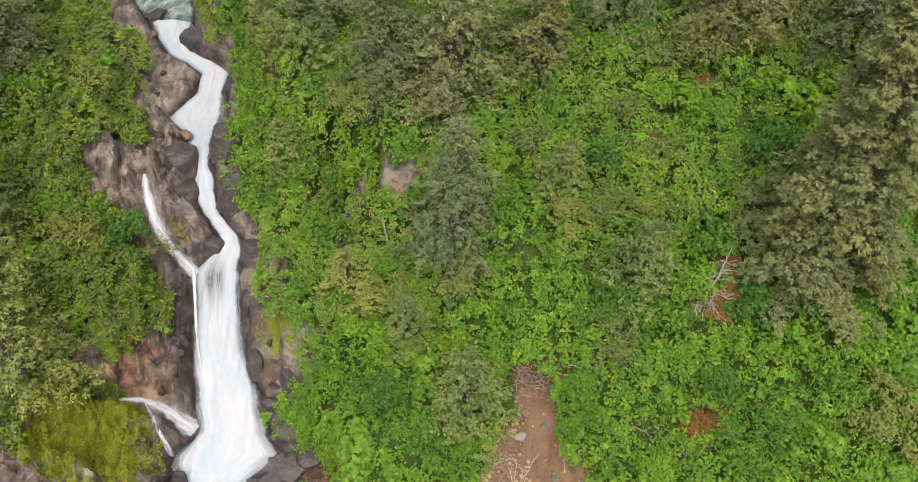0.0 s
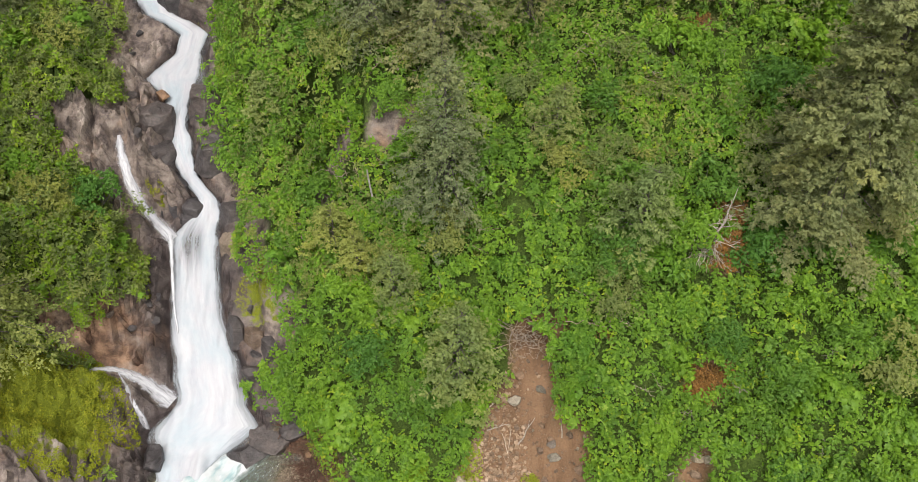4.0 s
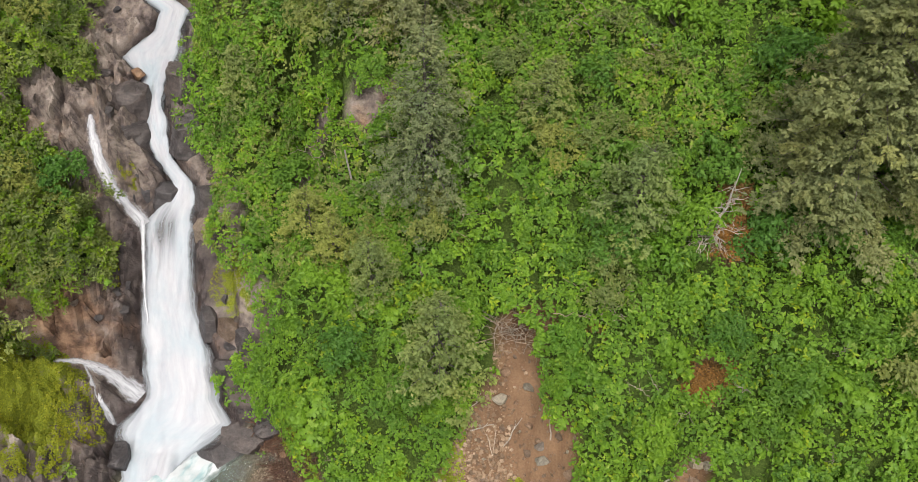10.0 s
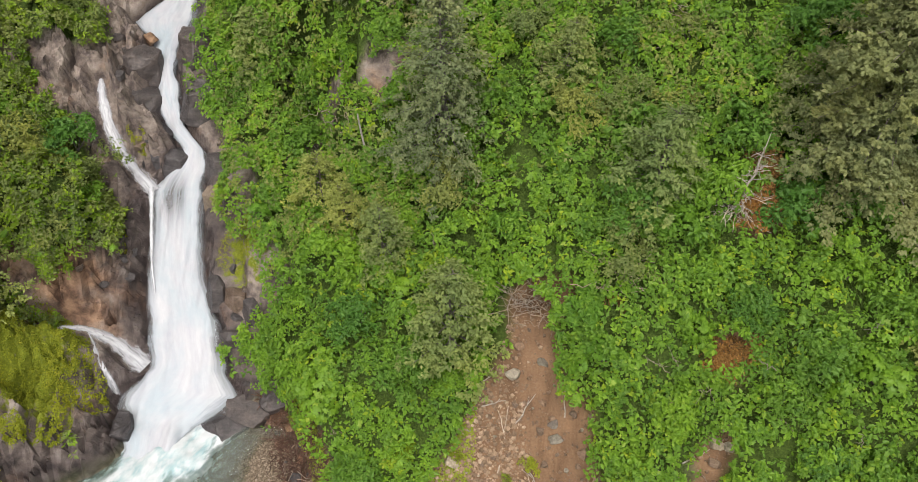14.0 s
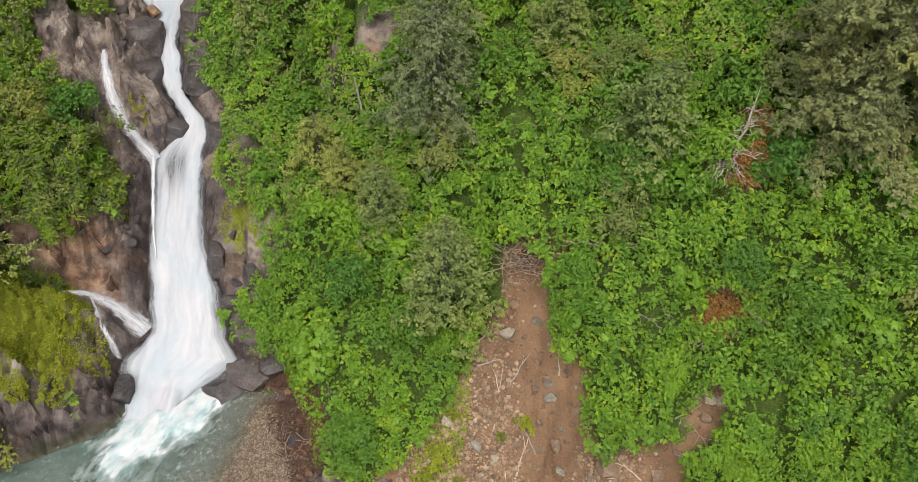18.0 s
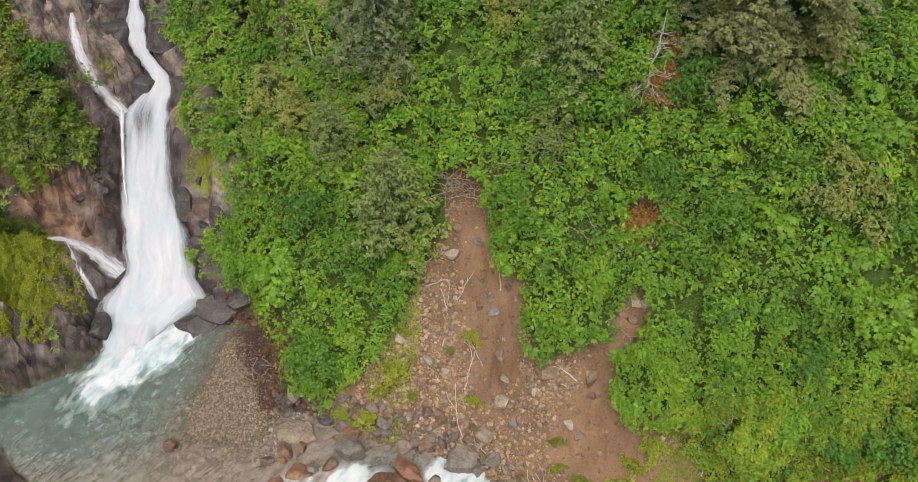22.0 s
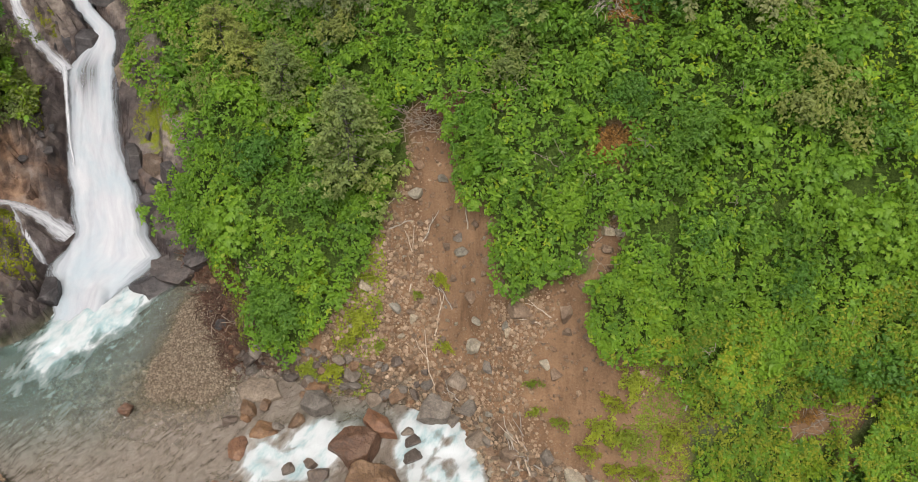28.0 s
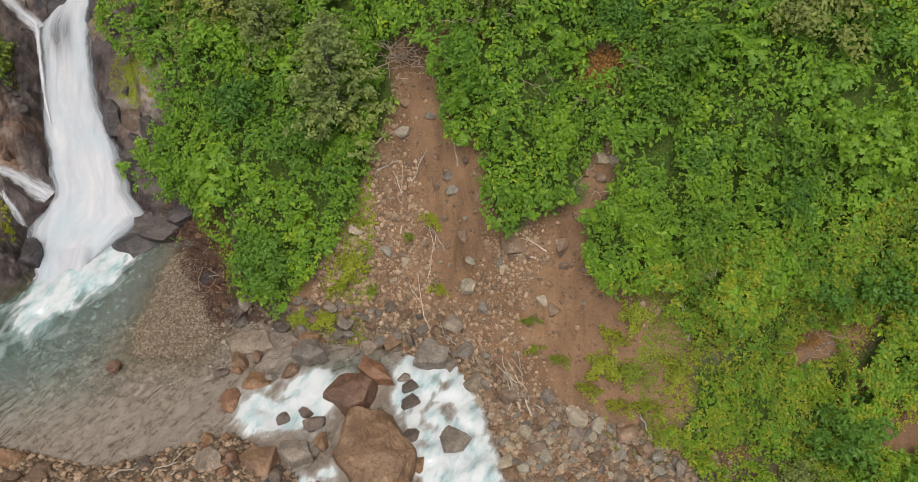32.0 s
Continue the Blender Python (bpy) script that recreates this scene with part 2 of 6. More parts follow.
def hill_right(x, y):
    d = np.maximum(y - np.interp(x, TOE_X, TOE_Y), 0)
    steep = np.where(d < 8, 1.05 * d, 8.4 + (d - 8) * 0.56)
    ledge = np.where(d < 4, 1.05 * d, 4.2 + (d - 4) * 0.45) + 2.9 * step(10.4, 13.4, d) + 0.1 * np.maximum(d - 12.6, 0)
    far = np.maximum(d - 40, 0)
    w = np.interp(x, [-5, -1.5], [0, 1])
    hollow = 0.85 * np.exp(-((x - 3.2) / 4.2) ** 4 - ((y + 4.4) / 2.9) ** 4)
    return np.maximum(w * steep + (1 - w) * ledge - 0.25 * far - hollow, np.minimum(d, 0.3))


def blocks(x, y, scale, seed):
    """Broken rock: tilted facets, one for each cell of an uneven grid."""
    x, y = np.asarray(x, float) * scale, np.asarray(y, float) * scale
    best, value = np.full(x.shape, 9.0), np.zeros(x.shape)

    def h(a, b, k):
        s = np.sin(a * 127.1 + b * 311.7 + (seed + k) * 74.7) * 43758.5453
        return s - np.floor(s)

    for i in (-1, 0, 1):
        for j in (-1, 0, 1):
            cx, cy = np.floor(x) + i, np.floor(y) + j
            dx, dy = x - cx - h(cx, cy, 1), y - cy - h(cx, cy, 2)
            d = dx * dx + dy * dy
            v = h(cx, cy, 3) - 0.5 + dx * (h(cx, cy, 4) - 0.5) * 1.6 + dy * (h(cx, cy, 5) - 0.5) * 1.6
            value = np.where(d < best, v, value)
            best = np.minimum(d, best)
    return value


def near_bank(x, y):
    edge = np.interp(x, [-30, -19, -17.2, -15, -11.7, -9.4, -7.5, -5.5, -3, 2, 30], [-7, -7.9, -9.8, -11.4, -12.5, -12.1, -11.7, -13.2, -14.6, -17, -26])
    d = edge - y
    return np.where(d > 0, 0.08 + 0.35 * np.minimum(d, 6) + 0.05 * np.maximum(d - 6, 0), -9)


def stony_bank(x, y):
    """The low bank of cobbles beside the rapids."""
    edge = np.interp(y, [-40, -18, -13.5, -11, -9.3, -8.6], [9, 2.2, 1.1, 0.6, -0.3, -2.5])
    return np.where((y < -8.6) & (x > edge), run_z(x) + np.minimum(-0.1 + 0.9 * (x - edge), 0.1 + 0.16 * (x - edge)), -60)


def rock_wall(e, rise):
    return np.minimum(-0.4 + 2.4 * e, 0.15 + rise * np.minimum(e, 2.2) + 0.5 * np.maximum(e - 2.2, 0))


# where two thin side falls run: x, y, height
SIDE_FALL = [(-18.2, 8.4, 7.05), (-18.0, 7.6, 6.8), (-17.6, 6.6, 6.2), (-17.1, 5.8, 5.6), (-16.4, 5.2, 5.05), (-15.6, 4.5, 4.62)]
LOW_FALL = [(-18.7, -0.8, 2.6), (-17.4, -0.7, 2.45), (-16.4, -0.85, 1.9), (-15.2, -1.5, 1.15)]


def along(x, y, line):
    """Distance from a line, and the line's height there."""
    best, height = np.full(np.shape(x), 99.0), np.zeros(np.shape(x))
    for (x0, y0, z0), (x1, y1, z1) in zip(line, line[1:]):
        t = np.clip(((x - x0) * (x1 - x0) + (y - y0) * (y1 - y0)) / ((x1 - x0) ** 2 + (y1 - y0) ** 2), 0, 1)
        d = np.hypot(x - x0 - t * (x1 - x0), y - y0 - t * (y1 - y0))
        height = np.where(d < best, z0 + t * (z1 - z0), height)
        best = np.minimum(best, d)
    return best, height


def ground(x, y):
    x, y = np.asarray(x, float), np.asarray(y, float)
    rough = fbm(x, y, 0.35, 5, 3)
    left, right = np.interp(y, STREAM_Y, STREAM_L), np.interp(y, STREAM_Y, STREAM_R)
    wz = water_z(y)
    el, er = left - x, x - right
    shore = np.interp(y, [-9, -6.8, -6.2, -5.6, -5.0, -3.8], [-23, -18.7, -17.6, -16.4, -15.6, -15.2])
    el = np.where(y < -3.8, shore - x, el)
    bed = wz - 0.35
    base = run_z(x)
    wob = 0.5 * fbm(x, y, 0.7, 3, 71)
    bar = 0.62 * np.exp(-((x + wob + 9.5 - 0.22 * (y + 6)) / 2.15) ** 4 - ((y + 6.1) / 2.9) ** 4)
    pool = base - 0.4 + bar + 0.08 * fbm(x, y, 2.5, 3, 5)
    wx, wy = x + 0.2 * fbm(x, y, 0.9, 2, 61), y + 0.2 * fbm(x, y, 0.9, 2, 62)
    broken = 0.8 * blocks(wx + 0.5 * wy, 0.8 * wy, 0.55, 1) + 0.5 * blocks(1.3 * wx, 0.7 * wy - 0.4 * wx, 1.15, 2) + 0.3 * blocks(2.2 * wx, 0.8 * wy, 1.9, 3) + 0.35 * np.abs(fbm(1.4 * x, y, 1.7, 5, 63))
    broken = broken * np.interp(y, [11.5, 14.0], [1.0, 0.25])
    zl = wz + rock_wall(np.maximum(el, 0), np.interp(y, [-4, -1.6, -0.7, 0.3, 1.5, 2.8, 4.0, 6, 10, 11.5, 13.5, 16.5, 18, 20], [0.9, 0.7, 0.3, 0.5, 1.3, 1.1, 0.35, 0.25, 0.25, 0.6, 0.15, 0.15, 0.6, 1.0])) + 0.4 * rough * np.clip(el, 0, 1.5) + broken * np.clip(2 * el, 0, 1.3)
    zr = wz + rock_wall(np.maximum(er, 0), 1.6) + 0.3 * rough * np.clip(er, 0, 1.5) + broken * np.clip(2 * er, 0, 1.3)
    hill = hill_right(x, y) + base * np.interp(y, [-12, -6], [1, 0]) + 0.25 * rough * step(0, 2, hill_right(x, y))
    hill = hill - 0.5 * (1 - step(0.0, 0.6, hill_right(x, y)))
    z = np.where((y < -4.4) | ((er > 0) & (y < -2.4)), pool, bed)
    z = np.where(el > 0, np.maximum(z, zl), z)
    hr = np.where(y > -4.4, np.minimum(hill, zr), hill)
    hr = np.where(y > -4.4, np.maximum(hr, np.minimum(wz - 0.5 + step(-3.4, -1.6, y), zr)), hr)
    on_hill = np.where(y > -4.4, er > 0, hill_right(x, y) > 0)
    z = np.where(on_hill & (el <= 0), np.maximum(z, hr), z)
    z = np.maximum(z, near_bank(x, y) + 0.2 * rough + np.minimum(base, 0))
    z = np.maximum(z, stony_bank(x, y) + 0.1 * rough)
    for line, w in ((SIDE_FALL, 0.3), (LOW_FALL, 0.45)):
        d, h = along(x, y, line)
        k = step(w + 0.35, w, d) * (el > 0)
        z = z * (1 - k) + k * (h - 0.1 + 0.5 * np.maximum(d - 0.15, 0))
    return z


def inside(x, y, poly):
    x, y = np.asarray(x, float), np.asarray(y, float)
    res = np.zeros(x.shape, bool)
    for (x0, y0), (x1, y1) in zip(poly, poly[1:] + poly[:1]):
        if y0 != y1:
            res ^= ((y0 > y) != (y1 > y)) & (x < (x1 - x0) * (y - y0) / (y1 - y0) + x0)
    return res


SCAR = [(-0.8, -2.4), (-0.1, -2.6), (0.05, -3.2), (0.3, -3.9), (0.75, -4.6), (1.2, -5.1), (1.3, -5.9), (1.43, -6.6), (1.58, -7.2), (2.13, -7.55), (2.5, -7.2), (2.9, -7.1), (3.5, -7.15),
        (4.0, -7.4), (4.22, -7.2), (4.28, -6.7), (4.4, -6.15), (4.9, -6.1), (5.25, -6.5), (5.2, -7.1), (4.95, -7.5), (4.45, -7.7), (4.2, -7.85), (4.1, -8.3), (4.2, -8.7), (4.6, -9.1), (5.7, -9.35),
        (6.9, -9.5), (6.3, -10.0), (7.4, -10.5), (6.5, -11.1), (7.3, -11.8), (6.3, -12.6), (6.9, -14.5), (2.0, -14.5), (-0.4, -9.6), (-5.0, -8.5), (-6.1, -7.3), (-5.3, -6.85), (-4.7, -6.5), (-4.1, -6.05), (-3.6, -5.65), (-3.3, -5.3), (-3.15, -4.9),
        (-2.8, -4.55), (-2.5, -4.0), (-2.1, -3.5), (-1.8, -3.0), (-1.55, -2.55)]


# bare spots among the plants: x, y, radius across, radius up the slope
def debris(x, y):
    """The strip of dead wood and litter between the gravel bar and the shrubs."""
    edge = np.interp(y, [-8.2, -7.3, -5.4, -3.5, -2.4], [-6.8, -7.9, -8.8, -9.7, -10.6])
    return (y > -8.2) & (y < -2.4) & (x > edge - 0.5) & (x < edge + 1.1)


MOUND = (-19.2, -2.9, 2.2, 1.9)
BARE_SPOTS = [(-20.2, -4.9, 3.0, 1.5), MOUND, (-8.7, 5.3, 0.75, 0.45), (-6.1, 5.2, 0.75, 0.4), (5.2, -4.6, 0.72, 0.52), (5.86, -0.7, 0.62, 0.95), (10.8, -11.4, 0.6, 0.4),
              (5.2, 6.2, 0.6, 0.3), (13.4, -13.6, 1.3, 0.7), (-0.75, -2.2, 0.95, 0.5)]


def thin_spots(x, y):
    """Patches low on the slope where soil shows between the weeds."""
    return (x > 6.3) & (y < -10.9) & (y > -16) & (fbm(x, y, 0.75, 3, 77) > 0.27)


def weedy(x, y):
    """The low yellow-green corner beside the cobbles."""
    return (x > 5.6) & (x < 11.3 + fbm(x, y, 0.6, 2, 78)) & (y < -10.1 - 0.1 * (x - 6) + 0.7 * fbm(x, y, 0.7, 2, 79))


def bare(x, y, grow=0.0):
    """Where no plant grows."""
    jx, jy = x + 0.35 * fbm(x, y, 1.3, 3, 21), y + 0.35 * fbm(x, y, 1.3, 3, 22)
    left, right = np.interp(jy, STREAM_Y, STREAM_L), np.interp(jy, STREAM_Y, STREAM_R)
    widen_r = np.interp(jy, [-4, -2.4, -1.8, -0.6, 0.0, 0.5, 1.0, 2.4, 4, 5, 6.5, 8.5, 10, 12, 16, 20], [2.6, 2.0, 0.6, 0.7, 2.0, 2.6, 2.8, 1.9, 1.5, 1.5, 0.8, 0.7, 1.3, 0.8, 1.2, 1.2]) + grow
    widen_l = np.interp(jy, [-4.5, -3, -1.6, -0.6, -0.2, 0.4, 0.8, 1.3, 2, 3.2, 4.9, 5.4, 5.8, 6.4, 7.5, 8.5, 9.4, 10.5, 12.5, 13.5, 16, 20], [3.2, 3.0, 3.4, 3.6, 4.6, 5.2, 2.6, 1.2, 0.8, 0.8, 1.4, 2.4, 3.5, 4.6, 5.0, 4.6, 2.2, 1.8, 1.4, 2.6, 2.4, 1.6]) + grow
    chan = (jx > left - widen_l) & (jx < right + widen_r) & (jy > -4.4)
    toe = np.interp(jx, TOE_X, TOE_Y) + np.interp(jx, [-11, -9.6, -8, -7, -4, 2, 5, 8], [0.5, 1.2, 1.2, 0.8, 0.7, 0.7, 0.7, -1.0])
    shore = np.interp(jy, [-9, -6.8, -6.2, -5.6, -5.0, -3.8], [-23, -18.7, -17.6, -16.4, -15.6, -15.2]) - 1.4
    pool = (jy < toe) & (jx > shore) & (jy < -3.4) & (jy > -30)
    res = inside(jx, jy, SCAR) | thin_spots(jx, jy) | chan | pool | debris(jx, jy)
    for a, b, ra, rb in BARE_SPOTS:
        res |= ((jx - a) / (ra + 0.5 * grow)) ** 2 + ((jy - b) / (rb + 0.5 * grow)) ** 2 < 1
    return res

# ---- mesh makers ----


def mesh_from(name, verts, tris, material, smooth=False, tone=None):
    """A mesh from an array of points and one of triangles or quads; tone: how pale each leaf is, about -1 to 1."""
    me = bpy.data.meshes.new(name)
    verts, tris = np.asarray(verts, np.float32), np.asarray(tris, np.int32)
    k = tris.shape[1]
    me.vertices.add(len(verts))
    me.vertices.foreach_set("co", verts.ravel())
    me.loops.add(tris.size)
    me.loops.foreach_set("vertex_index", tris.ravel())
    me.polygons.add(len(tris))
    me.polygons.foreach_set("loop_start", np.arange(len(tris), dtype=np.int32) * k)
    me.polygons.foreach_set("use_smooth", np.full(len(tris), smooth))
    me.materials.append(material)
    me.update(calc_edges=True)
    if tone is not None:
        me.attributes.new("tone", "FLOAT", "POINT").data.foreach_set("value", np.asarray(tone, np.float32))
    return me


def part_of(name, me, parent=None, label=""):
    ob = new(name, me)
    ob.parent = parent
    if label:
        ob["label"] = label
    return ob


LOBE_V = np.array([(0, 0, 0), (0.3, -0.12, -0.05), (0.3, 0.18, 0.02), (0.62, 0.32, -0.08), (0.26, 0.48, 0.02), (0.36, 0.86, -0.06), (0.0, 0.72, 0.0), (0.0, 1.1, -0.1),
                   (-0.36, 0.86, -0.06), (-0.26, 0.48, 0.02), (-0.62, 0.32, -0.08), (-0.3, 0.18, 0.02), (-0.3, -0.12, -0.05), (0, 0.35, 0.07)])
LOBE_F = np.array([(13, a, b) for a, b in zip(range(0, 13), list(range(1, 13)) + [0])])
TWIG_V = np.array([(0, 0, 0), (0.16, 0.45, 0.03), (-0.16, 0.45, 0.03), (0, 1, -0.08)])
TWIG_F = np.array([(0, 1, 2), (1, 3, 2)])


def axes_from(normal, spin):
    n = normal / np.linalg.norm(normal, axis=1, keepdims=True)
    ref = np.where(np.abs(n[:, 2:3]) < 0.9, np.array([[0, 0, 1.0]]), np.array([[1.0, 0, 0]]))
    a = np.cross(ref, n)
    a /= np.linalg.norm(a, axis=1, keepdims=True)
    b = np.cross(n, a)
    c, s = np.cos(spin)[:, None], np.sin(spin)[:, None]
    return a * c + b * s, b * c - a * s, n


def scatter(tv, tf, pos, normal, spin, size):
    """Copies of a small template at pos, facing normal, turned and sized; returns points and triangles."""
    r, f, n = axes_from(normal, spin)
    v = pos[:, None, :] + size[:, None, None] * (tv[None, :, 0:1] * r[:, None] + tv[None, :, 1:2] * f[:, None] + tv[None, :, 2:3] * n[:, None])
    t = tf[None] + (np.arange(len(pos)) * len(tv))[:, None, None]
    return v.reshape(-1, 3), t.reshape(-1, tf.shape[1])


def joined(pieces):
    vs, fs, k = [], [], 0
    for v, f in pieces:
        vs.append(v)
        fs.append(f + k)
        k += len(v)
    return np.concatenate(vs), np.concatenate(fs)


def tube(points, radii, sides=6):
    """A tapered round stem along points."""
    points = np.asarray(points, float)
    tan = np.gradient(points, axis=0)
    tan /= np.linalg.norm(tan, axis=1, keepdims=True) + 1e-9
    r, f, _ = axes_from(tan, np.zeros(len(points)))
    a = np.arange(sides) * 2 * np.pi / sides
    v = points[:, None] + np.asarray(radii)[:, None, None] * (np.cos(a)[None, :, None] * r[:, None] + np.sin(a)[None, :, None] * f[:, None])
    faces = []
    for i in range(len(points) - 1):
        for j in range(sides):
            p, q = i * sides + j, i * sides + (j + 1) % sides
            faces += [(p, q, q + sides), (p, q + sides, p + sides)]
    return v.reshape(-1, 3), np.array(faces)


def stone_mesh(name, seed, material, sx=1.0, sy=1.0, sz=0.7, cuts=3, rough=0.25):
    """A broken, edgy stone: a ball cut by random planes, then roughened."""
    rng = np.random.default_rng(seed)
    bm = bmesh.new()
    bmesh.ops.create_icosphere(bm, subdivisions=cuts, radius=1)
    planes = rng.normal(size=(16, 3))
    planes /= np.linalg.norm(planes, axis=1, keepdims=True)
    lim = rng.uniform(0.42, 0.8, 16)
    for v in bm.verts:
        p = np.array(v.co)
        for n, l in zip(planes, lim):
            d = p @ n - l
            if d > 0:
                p = p - n * d * 0.97
        v.co = Vector(p)
    ext = [max(abs(v.co[j]) for v in bm.verts) for j in range(3)]
    for v in bm.verts:
        p = np.array(v.co) / np.array(ext)
        k = 1 + rough * 0.35 * noise.fractal(Vector(p * 2.2) + Vector((seed, 0, 0)), 0.7, 2.0, 4)
        v.co = Vector((p[0] * sx * k, p[1] * sy * k, p[2] * sz * k))
    me = bpy.data.meshes.new(name)
    bm.to_mesh(me)
    bm.free()
    me.materials.append(material)
    me.polygons.foreach_set("use_smooth", np.full(len(me.polygons), False))
    return me


# ---- ground ----
def axis(lo, hi, fine, far):
    mid = np.arange(lo, hi + 1e-6, fine)
    out = np.cumsum(np.geomspace(fine * 1.3, far, 34))
    return np.concatenate([lo - out[::-1], mid, hi + out])


def ground_material():
    m, nt, b = nodes_of("land", 0.9, 0.2)
    att = {}
    for key in ("rock", "scar", "gravel", "moss", "rust", "wet"):
        n = nt.nodes.new("ShaderNodeAttribute")
        n.attribute_name = key
        att[key] = n.outputs["Fac"]
    v = coords(nt)
    fine, mid, big = noise_tex(nt, v, 14, 8, 0.7), noise_tex(nt, v, 3.0, 6), noise_tex(nt, v, 0.6, 4)
    litter = ramp(nt, fine, [(0.3, (0.02, 0.032, 0.006)), (0.5, (0.05, 0.08, 0.013)), (0.66, (0.09, 0.125, 0.022)), (0.8, (0.11, 0.09, 0.036))])
    soil = ramp(nt, fine, [(0.3, (0.124, 0.073, 0.043)), (0.5, (0.166, 0.099, 0.058)), (0.72, (0.216, 0.137, 0.083))])
    tone = ramp(nt, big, [(0.32, (0.74, 0.7, 0.66)), (0.5, (0.97, 0.95, 0.92)), (0.68, (1.2, 1.17, 1.12))])
    soil = mixed(nt, 1.0, soil, tone, "MULTIPLY")
    runs = noise_tex(nt, coords(nt, (1.6, 0.4, 0.4)), 1.6, 6, 0.65, 0.4)
    soil = mixed(nt, 1.0, soil, ramp(nt, runs, [(0.34, (0.7, 0.67, 0.64)), (0.5, (1, 1, 1)), (0.66, (1.14, 1.13, 1.12))]), "MULTIPLY")
    grit = ramp(nt, fine, [(0.3, (0.045, 0.03, 0.02)), (0.5, (0.105, 0.076, 0.052)), (0.7, (0.185, 0.142, 0.105))])
    vb = coords(nt, (1.25, 1.0, 1.5), (0.35, -0.3, 0.25))
    strata = noise_tex(nt, vb, 1.3, 10, 0.66, 0.1)
    stone = ramp(nt, strata, [(0.3, (0.055, 0.045, 0.043)), (0.43, (0.12, 0.097, 0.088)), (0.54, (0.215, 0.175, 0.15)), (0.7, (0.32, 0.275, 0.245))])
    mm = add(nt, "ShaderNodeMath")
    mm.operation = "ADD"
    link(nt, noise_tex(nt, v, 1.5, 6, 0.65), mm.inputs[0])
    link(nt, att["moss"], mm.inputs[1])
    moss = ramp(nt, mm.outputs[0], [(0.66, (0, 0, 0)), (0.74, (1, 1, 1))])
    green = ramp(nt, fine, [(0.3, (0.085, 0.1, 0.008)), (0.7, (0.2, 0.225, 0.018))])
    ru = add(nt, "ShaderNodeMath")
    ru.operation = "ADD"
    link(nt, noise_tex(nt, v, 0.7, 5, 0.6), ru.inputs[0])
    link(nt, att["rust"], ru.inputs[1])
    rust = ramp(nt, ru.outputs[0], [(0.56, (1, 1, 1)), (0.8, (1.25, 0.95, 0.72))])
    stone = mixed(nt, 1.0, stone, rust, "MULTIPLY")
    wet = ramp(nt, noise_tex(nt, v, 0.9, 5, 0.6), [(0.34, (0.62, 0.6, 0.63)), (0.56, (1.06, 1.06, 1.06))])
    stone = mixed(nt, 1.0, stone, wet, "MULTIPLY")
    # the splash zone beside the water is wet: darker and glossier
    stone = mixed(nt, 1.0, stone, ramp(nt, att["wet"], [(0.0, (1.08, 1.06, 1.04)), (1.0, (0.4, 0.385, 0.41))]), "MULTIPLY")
    stone = mixed(nt, moss, stone, green)
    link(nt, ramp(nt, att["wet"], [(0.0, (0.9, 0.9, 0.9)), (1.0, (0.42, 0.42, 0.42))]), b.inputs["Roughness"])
    c = mixed(nt, att["scar"], litter, soil)
    c = mixed(nt, att["gravel"], c, grit)
    c = mixed(nt, att["rock"], c, stone)
    link(nt, c, b.inputs["Base Color"])
    h = mixed(nt, 0.5, fine, strata)
    bump(nt, b, h, 1.0, 0.1)
    link(nt, ramp(nt, att["scar"], [(0.0, (1, 1, 1)), (1.0, (0.3, 0.3, 0.3))]), b.inputs["Normal"].links[0].from_node.inputs["Strength"])
    return m


gx, gy = axis(-27, 17, 0.11, 150), axis(-19, 24, 0.11, 150)
GX, GY = np.meshgrid(gx, gy)
GZ = ground(GX, GY)
nx, ny = len(gx), len(gy)
idx = np.arange(nx * ny).reshape(ny, nx)
quads = np.stack([idx[:-1, :-1], idx[:-1, 1:], idx[1:, 1:], idx[1:, :-1]], -1).reshape(-1, 4)
land = mesh_from("ground", np.stack([GX, GY, GZ], -1).reshape(-1, 3), quads, ground_material(), True)
fx, fy = GX.ravel(), GY.ravel()
scar_mask = inside(fx + 0.3 * fbm(fx, fy, 1.3, 3, 21), fy + 0.3 * fbm(fx, fy, 1.3, 3, 22), SCAR).astype(np.float32)
low = ((fy < np.interp(fx, TOE_X, TOE_Y) + 0.6) & (fy < -3.4) & ((fx > -15.2) | (GZ.ravel() < 0.05))) | ((fx > -8) & (fy < -9.5) & (fy < np.interp(fx, TOE_X, TOE_Y) + 0.8) & (fx < 6.5))
low = (low & (fy > -26 + 3 * fbm(fx, fy, 0.2, 3, 8))) | debris(fx, fy)
gravel_mask = low.astype(np.float32)
spot = np.zeros(fx.shape, bool)
for a, b, ra, rb in BARE_SPOTS[4:]:
    spot |= ((fx - a) / (ra + 1)) ** 2 + ((fy - b) / (rb + 1)) ** 2 < 1
core = np.zeros(fx.shape, bool)
for a, b, ra, rb in BARE_SPOTS[4:]:
    core |= ((fx - a) / (ra + 0.15)) ** 2 + ((fy - b) / (rb + 0.15)) ** 2 < 1 + 0.5 * fbm(fx, fy, 2, 2, 4)
scar_mask = np.maximum(np.maximum(scar_mask, core), thin_spots(fx, fy))
rock_mask = (bare(fx, fy, 0.6) & (scar_mask < 0.5) & ~low & ~spot).astype(np.float32)
